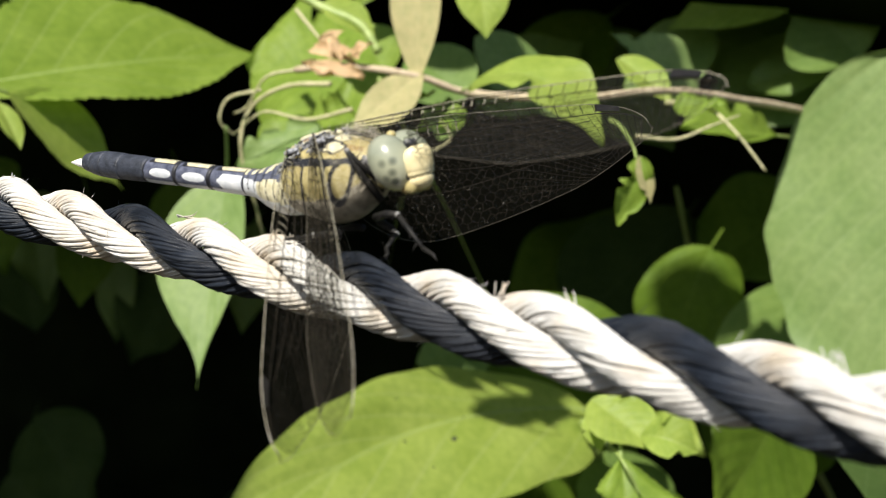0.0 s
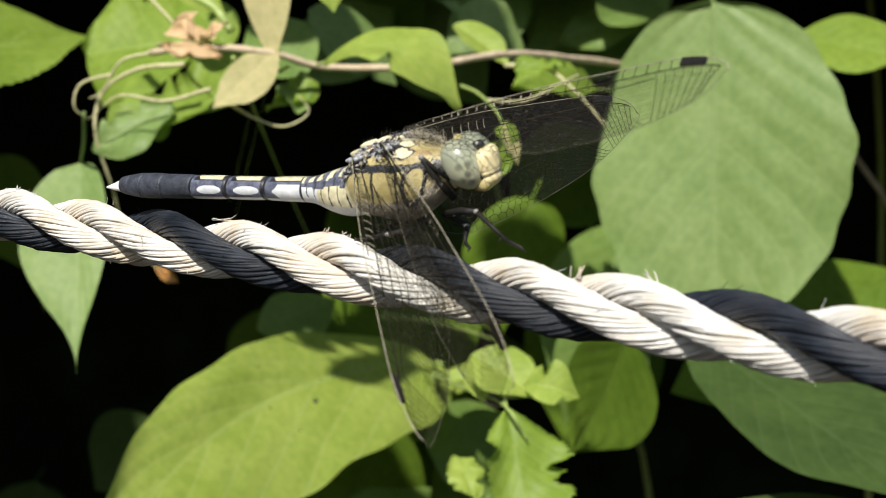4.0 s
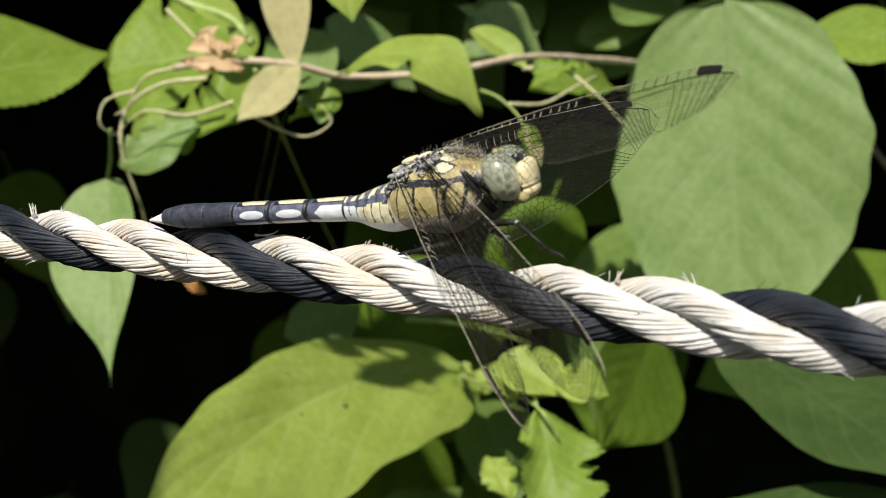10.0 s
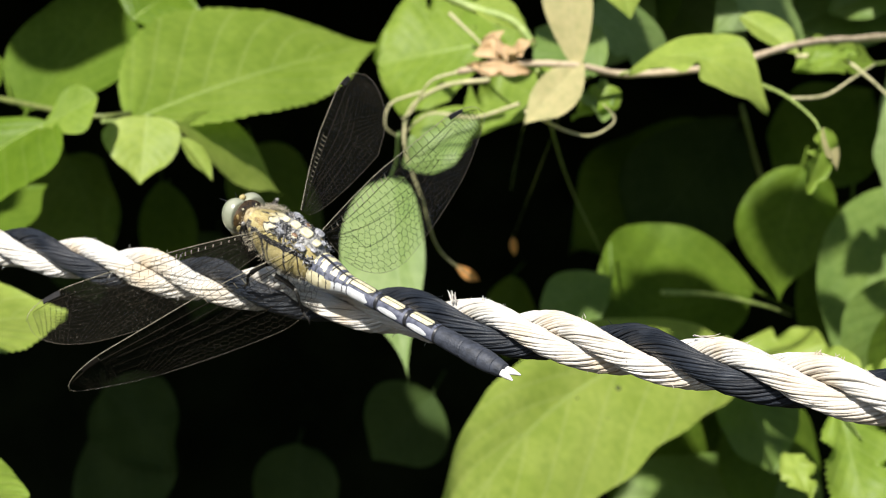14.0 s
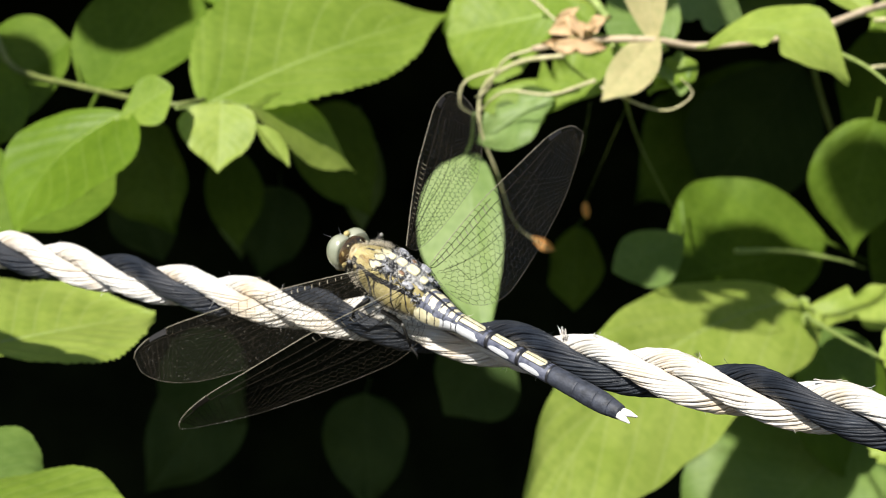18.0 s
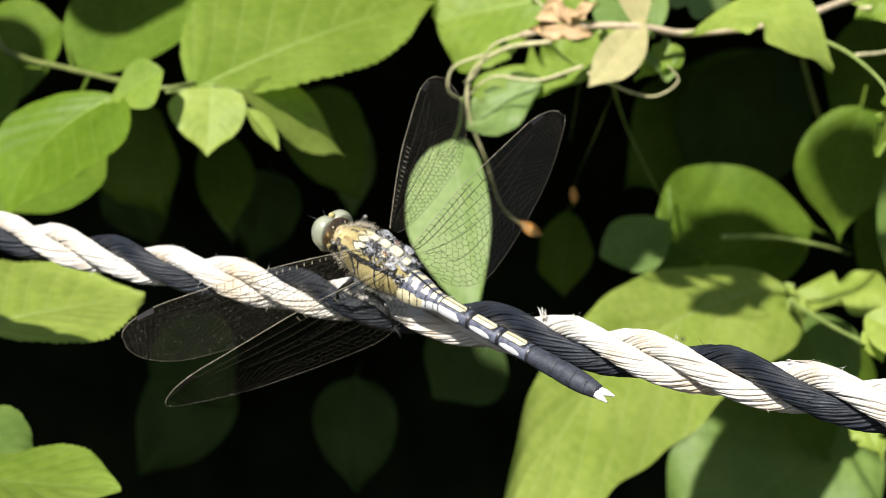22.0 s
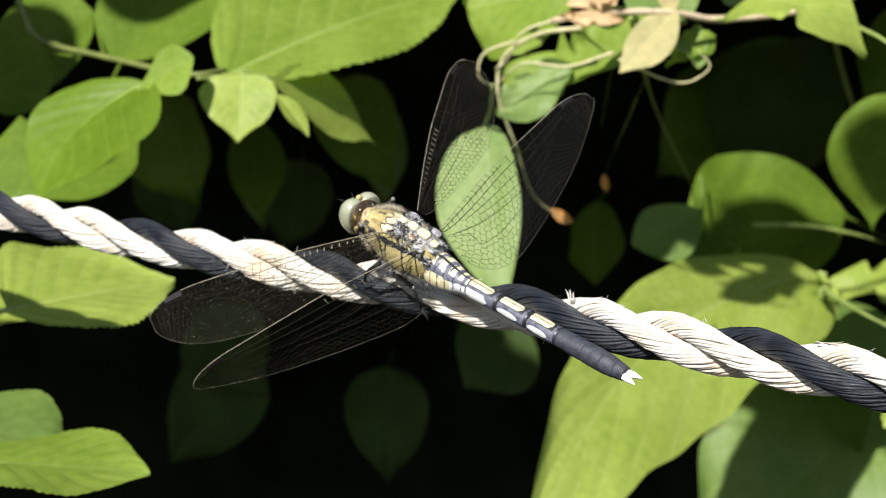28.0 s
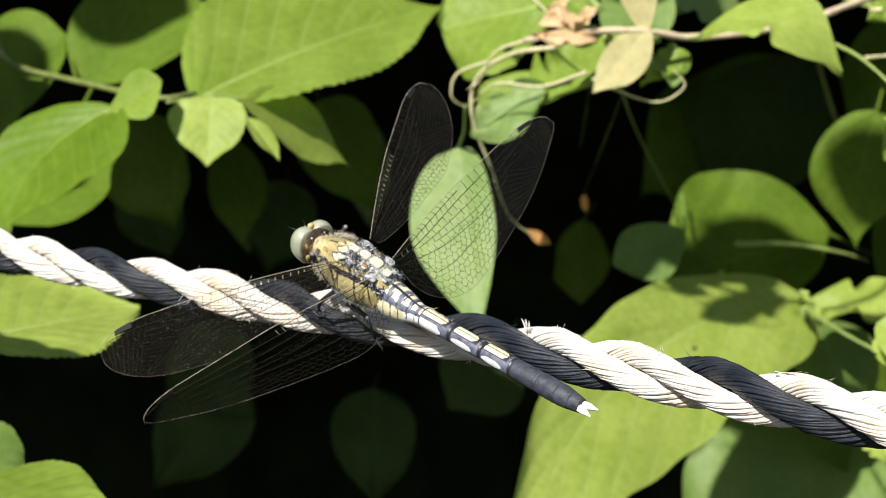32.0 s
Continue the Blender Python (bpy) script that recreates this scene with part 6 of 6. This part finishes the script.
ABDOMEN_ROWS = [
    (0, -0.00508, 0.00000, 0.00051, -0.5, 18.4, -3.2),
    (1, -0.00508, 0.00000, 0.00051, -0.5, 19.0, -2.8),
    (2, -0.00508, 0.00000, 0.00051, -0.2, 13.7, -1.8),
    (3, -0.00508, 0.00000, 0.00051, -0.7, 14.4, -5.1),
    (6, -0.00508, 0.00000, 0.00051, -0.7, 17.2, -4.7),
    (7, -0.00508, 0.00000, 0.00051, -0.5, 16.3, -3.8),
    (8, -0.00508, 0.00000, 0.00051, -0.6, 15.6, -4.6),
    (9, -0.00508, 0.00000, 0.00051, -0.4, 16.2, -3.1),
    (10, -0.00508, 0.00000, 0.00051, -0.5, 14.3, -4.0),
    (10.1, -0.00508, 0.00000, 0.00051, -0.5, 14.3, -4.0),
    (10.2, -0.00508, 0.00000, 0.00051, 0.0, 8.0, 0.0),
    (10.75, -0.00508, 0.00000, 0.00051, -1.9, 36.0, -9.1),
    (11.1, -0.00508, 0.00000, 0.00051, -1.9, 34.0, -9.1),
    (11.4, -0.00508, 0.00000, 0.00051, -1.9, 30.5, -9.1),
    (12, -0.00508, 0.00000, 0.00051, -1.9, 27.5, -9.1),
    (13, -0.00508, 0.00000, 0.00051, -1.9, 24.2, -9.1),
    (14, -0.00508, 0.00000, 0.00051, -1.9, 23.2, -9.1),
    (32, -0.00508, 0.00000, 0.00051, -1.9, 23.2, -9.1),
]
WING_ROWS = {
    "LF": [
        (0, 0.00051, 0.00244, 0.00548, 39.5, 7.4, 3.0),
        (1, 0.00051, 0.00244, 0.00548, 36.5, 6.5, -2.3),
        (2, 0.00051, 0.00244, 0.00548, 29.8, 1.7, -5.8),
        (3, 0.00051, 0.00244, 0.00548, 30.0, 1.1, -9.6),
        (6, 0.00051, 0.00244, 0.00548, 26.4, 3.6, -13.3),
        (7, 0.00051, 0.00244, 0.00548, 31.1, 2.8, -16.2),
        (8, 0.00051, 0.00244, 0.00548, 24.5, 1.8, -15.3),
        (9, 0.00051, 0.00244, 0.00548, 28.2, 1.9, -13.2),
        (10, 0.00051, 0.00244, 0.00548, 27.4, 0.9, -15.1),
        (10.1, 0.00051, 0.00244, 0.00548, 27.4, 0.9, -15.1),
        (10.13, 0.00051, 0.00244, 0.00548, 101.6, 39.0, 35.4),
        (10.17, 0.00051, 0.00244, 0.00548, 175.0, -0.0, 85.0),
        (10.2, 0.00051, 0.00244, 0.00548, 165.0, -35.0, 85.0),
        (10.25, 0.00051, 0.00244, 0.00548, 165.0, 30.0, 85.0),
        (10.3, 0.00051, 0.00244, 0.00548, 165.0, -35.0, 85.0),
        (10.35, 0.00051, 0.00244, 0.00548, 165.0, 30.0, 85.0),
        (10.4, 0.00051, 0.00244, 0.00548, 165.0, -35.0, 85.0),
        (10.45, 0.00051, 0.00244, 0.00548, 165.0, 30.0, 85.0),
        (10.5, 0.00051, 0.00244, 0.00548, 165.0, -35.0, 85.0),
        (10.55, 0.00051, 0.00244, 0.00548, 165.0, 30.0, 85.0),
        (10.6, 0.00051, 0.00244, 0.00548, 165.0, -35.0, 85.0),
        (10.65, 0.00051, 0.00244, 0.00548, 165.0, 30.0, 85.0),
        (10.7, 0.00051, 0.00244, 0.00548, 175.0, -0.0, 85.0),
        (10.76, 0.00051, 0.00244, 0.00548, 168.8, 23.0, 63.2),
        (10.82, 0.00051, 0.00244, 0.00548, 150.5, 41.1, 32.8),
        (32, 0.00051, 0.00244, 0.00548, 150.5, 41.1, 32.8),
    ],
    "RF": [
        (0, 0.00051, -0.00244, 0.00548, 60.7, 29.0, -47.6),
        (1, 0.00051, -0.00244, 0.00548, 70.8, 28.2, -48.7),
        (2, 0.00051, -0.00244, 0.00548, 69.3, 22.8, -47.6),
        (3, 0.00051, -0.00244, 0.00548, 70.0, 22.0, -49.1),
        (6, 0.00051, -0.00244, 0.00548, 67.9, 23.9, -48.2),
        (7, 0.00051, -0.00244, 0.00548, 80.0, 26.8, -44.1),
        (8, 0.00051, -0.00244, 0.00548, 74.5, 23.9, -45.1),
        (9, 0.00051, -0.00244, 0.00548, 71.4, 24.3, -43.4),
        (10, 0.00051, -0.00244, 0.00548, 76.9, 24.7, -43.9),
        (10.1, 0.00051, -0.00244, 0.00548, 76.9, 24.7, -43.9),
        (10.13, 0.00051, -0.00244, 0.00548, 37.5, 18.7, -69.2),
        (10.17, 0.00051, -0.00244, 0.00548, 5.0, -0.0, -85.0),
        (10.2, 0.00051, -0.00244, 0.00548, 15.0, -35.0, -85.0),
        (10.25, 0.00051, -0.00244, 0.00548, 15.0, 30.0, -85.0),
        (10.3, 0.00051, -0.00244, 0.00548, 15.0, -35.0, -85.0),
        (10.35, 0.00051, -0.00244, 0.00548, 15.0, 30.0, -85.0),
        (10.4, 0.00051, -0.00244, 0.00548, 15.0, -35.0, -85.0),
        (10.45, 0.00051, -0.00244, 0.00548, 15.0, 30.0, -85.0),
        (10.5, 0.00051, -0.00244, 0.00548, 15.0, -35.0, -85.0),
        (10.55, 0.00051, -0.00244, 0.00548, 15.0, 30.0, -85.0),
        (10.6, 0.00051, -0.00244, 0.00548, 15.0, -35.0, -85.0),
        (10.65, 0.00051, -0.00244, 0.00548, 15.0, 30.0, -85.0),
        (10.7, 0.00051, -0.00244, 0.00548, 5.0, -0.0, -85.0),
        (10.76, 0.00051, -0.00244, 0.00548, 11.0, 5.8, -74.1),
        (10.82, 0.00051, -0.00244, 0.00548, 18.1, 10.4, -62.5),
        (32, 0.00051, -0.00244, 0.00548, 18.1, 10.4, -62.5),
    ],
    "LH": [
        (0, -0.00355, 0.00244, 0.00497, 86.4, 7.4, 75.6),
        (1, -0.00355, 0.00244, 0.00497, 85.3, 6.1, 76.5),
        (2, -0.00355, 0.00244, 0.00497, 77.7, 11.1, 78.1),
        (3, -0.00355, 0.00244, 0.00497, 87.2, 12.2, 73.9),
        (6, -0.00355, 0.00244, 0.00497, 88.3, 11.3, 79.0),
        (7, -0.00355, 0.00244, 0.00497, 80.3, 9.1, 77.2),
        (8, -0.00355, 0.00244, 0.00497, 86.1, 11.9, 77.6),
        (9, -0.00355, 0.00244, 0.00497, 87.0, 11.0, 80.1),
        (10, -0.00355, 0.00244, 0.00497, 89.7, 9.8, 78.0),
        (10.1, -0.00355, 0.00244, 0.00497, 89.7, 9.8, 78.0),
        (10.13, -0.00355, 0.00244, 0.00497, 132.7, 6.3, 83.4),
        (10.17, -0.00355, 0.00244, 0.00497, 175.0, -0.0, 85.0),
        (10.2, -0.00355, 0.00244, 0.00497, 165.0, -35.0, 85.0),
        (10.25, -0.00355, 0.00244, 0.00497, 165.0, 30.0, 85.0),
        (10.3, -0.00355, 0.00244, 0.00497, 165.0, -35.0, 85.0),
        (10.35, -0.00355, 0.00244, 0.00497, 165.0, 30.0, 85.0),
        (10.4, -0.00355, 0.00244, 0.00497, 165.0, -35.0, 85.0),
        (10.45, -0.00355, 0.00244, 0.00497, 165.0, 30.0, 85.0),
        (10.5, -0.00355, 0.00244, 0.00497, 165.0, -35.0, 85.0),
        (10.55, -0.00355, 0.00244, 0.00497, 165.0, 30.0, 85.0),
        (10.6, -0.00355, 0.00244, 0.00497, 165.0, -35.0, 85.0),
        (10.65, -0.00355, 0.00244, 0.00497, 165.0, 30.0, 85.0),
        (10.7, -0.00355, 0.00244, 0.00497, 175.0, -0.0, 85.0),
        (10.76, -0.00355, 0.00244, 0.00497, 145.7, 26.4, 77.8),
        (10.82, -0.00355, 0.00244, 0.00497, 102.7, 43.8, 51.8),
        (32, -0.00355, 0.00244, 0.00497, 102.7, 43.8, 51.8),
    ],
    "RH": [
        (0, -0.00355, -0.00244, 0.00497, 106.5, 32.8, -57.7),
        (1, -0.00355, -0.00244, 0.00497, 128.8, 34.0, -60.5),
        (2, -0.00355, -0.00244, 0.00497, 120.2, 29.1, -57.8),
        (3, -0.00355, -0.00244, 0.00497, 120.2, 28.2, -61.3),
        (6, -0.00355, -0.00244, 0.00497, 102.0, 27.6, -56.7),
        (7, -0.00355, -0.00244, 0.00497, 119.0, 32.4, -54.0),
        (8, -0.00355, -0.00244, 0.00497, 111.1, 28.7, -54.6),
        (9, -0.00355, -0.00244, 0.00497, 105.0, 28.3, -52.8),
        (10, -0.00355, -0.00244, 0.00497, 114.6, 29.6, -53.6),
        (10.1, -0.00355, -0.00244, 0.00497, 114.6, 29.6, -53.6),
        (10.13, -0.00355, -0.00244, 0.00497, 55.0, 22.2, -78.1),
        (10.17, -0.00355, -0.00244, 0.00497, 5.0, -0.0, -85.0),
        (10.2, -0.00355, -0.00244, 0.00497, 15.0, -35.0, -85.0),
        (10.25, -0.00355, -0.00244, 0.00497, 15.0, 30.0, -85.0),
        (10.3, -0.00355, -0.00244, 0.00497, 15.0, -35.0, -85.0),
        (10.35, -0.00355, -0.00244, 0.00497, 15.0, 30.0, -85.0),
        (10.4, -0.00355, -0.00244, 0.00497, 15.0, -35.0, -85.0),
        (10.45, -0.00355, -0.00244, 0.00497, 15.0, 30.0, -85.0),
        (10.5, -0.00355, -0.00244, 0.00497, 15.0, -35.0, -85.0),
        (10.55, -0.00355, -0.00244, 0.00497, 15.0, 30.0, -85.0),
        (10.6, -0.00355, -0.00244, 0.00497, 15.0, -35.0, -85.0),
        (10.65, -0.00355, -0.00244, 0.00497, 15.0, 30.0, -85.0),
        (10.7, -0.00355, -0.00244, 0.00497, 5.0, -0.0, -85.0),
        (10.76, -0.00355, -0.00244, 0.00497, 20.6, 0.0, -85.4),
        (10.82, -0.00355, -0.00244, 0.00497, 36.3, 0.1, -85.9),
        (32, -0.00355, -0.00244, 0.00497, 36.3, 0.1, -85.9),
    ],
}
LEG_ROWS = [
    (5.60, (0.00528, 0.00132, -0.00233), (-94.8, -66.8, 95.2), (-94.8, -66.8, 95.2), (-94.8, -66.8, 95.2)),
    (10.40, (0.00365, -0.00102, -0.00365), (0.0, 25.4, -21.4), (-25.0, 38.0, -75.0), (-57.6, 46.2, -125.1)),
    (7.30, (0.00162, 0.00132, -0.00416), (-103.3, 23.4, -46.4), (-93.0, 50.0, -30.0), (-79.9, 74.1, -9.0)),
    (5.60, (0.00528, -0.00132, -0.00233), (94.8, -66.8, -95.2), (94.8, -66.8, -95.2), (94.8, -66.8, -95.2)),
    (7.70, (-0.00081, 0.00142, -0.00426), (72.6, -2.1, -168.3), (28.0, 9.0, -176.0), (-17.2, 18.8, 176.3)),
    (5.71, (-0.00081, -0.00142, -0.00426), (-75.6, -10.4, -159.6), (-44.6, 17.0, -147.2), (-2.1, 31.8, -118.2)),
]
# the head looks about on its second perch
HEAD_ROWS = [(0, 0, 0, 0), (10.1, 0, 0, 0), (10.8, 2.1, 30.5, -11.9), (14.5, 2.1, 30.5, -11.9), (15.0, 16.4, 17.9, 21.5), (15.4, 6.8, 29.3, -7.6), (18.0, 2.1, 30.5, -11.9), (25.5, 6.8, 29.3, -7.6), (27.2, 2.1, 30.5, -11.9), (27.5, 16.4, 17.9, 21.5), (27.9, 2.1, 30.5, -11.9), (30.6, 6.8, 29.3, -7.6), (31.0, 16.4, 17.9, 21.5), (31.4, 2.1, 30.5, -11.9), (32, 2.1, 30.5, -11.9)]
# the forelegs stay folded behind the head
LEGS = [leg(row[0], n, n in (0, 3)) for n, row in enumerate(LEG_ROWS)]


def motions():
    walk(fly, [(t, pose(*row)) for t, *row in FLY_ROWS])
    walk(abdomen, [(t, pose(*row)) for t, *row in ABDOMEN_ROWS])
    for name, rows in WING_ROWS.items():
        walk(WINGS[name], [(t, pose(*row)) for t, *row in rows])
    neck = NECK * MM
    walk(head, [(t, pose(*neck, rx, ry, rz)) for t, rx, ry, rz in HEAD_ROWS])
    for ob, (_, at, first, middle, second) in zip(LEGS, LEG_ROWS):
        walk(ob, [(0, pose(*at, *first)), (10.1, pose(*at, *first)), (10.35, pose(*at, *middle)), (10.75, pose(*at, *second)), (32, pose(*at, *second))])


motions()
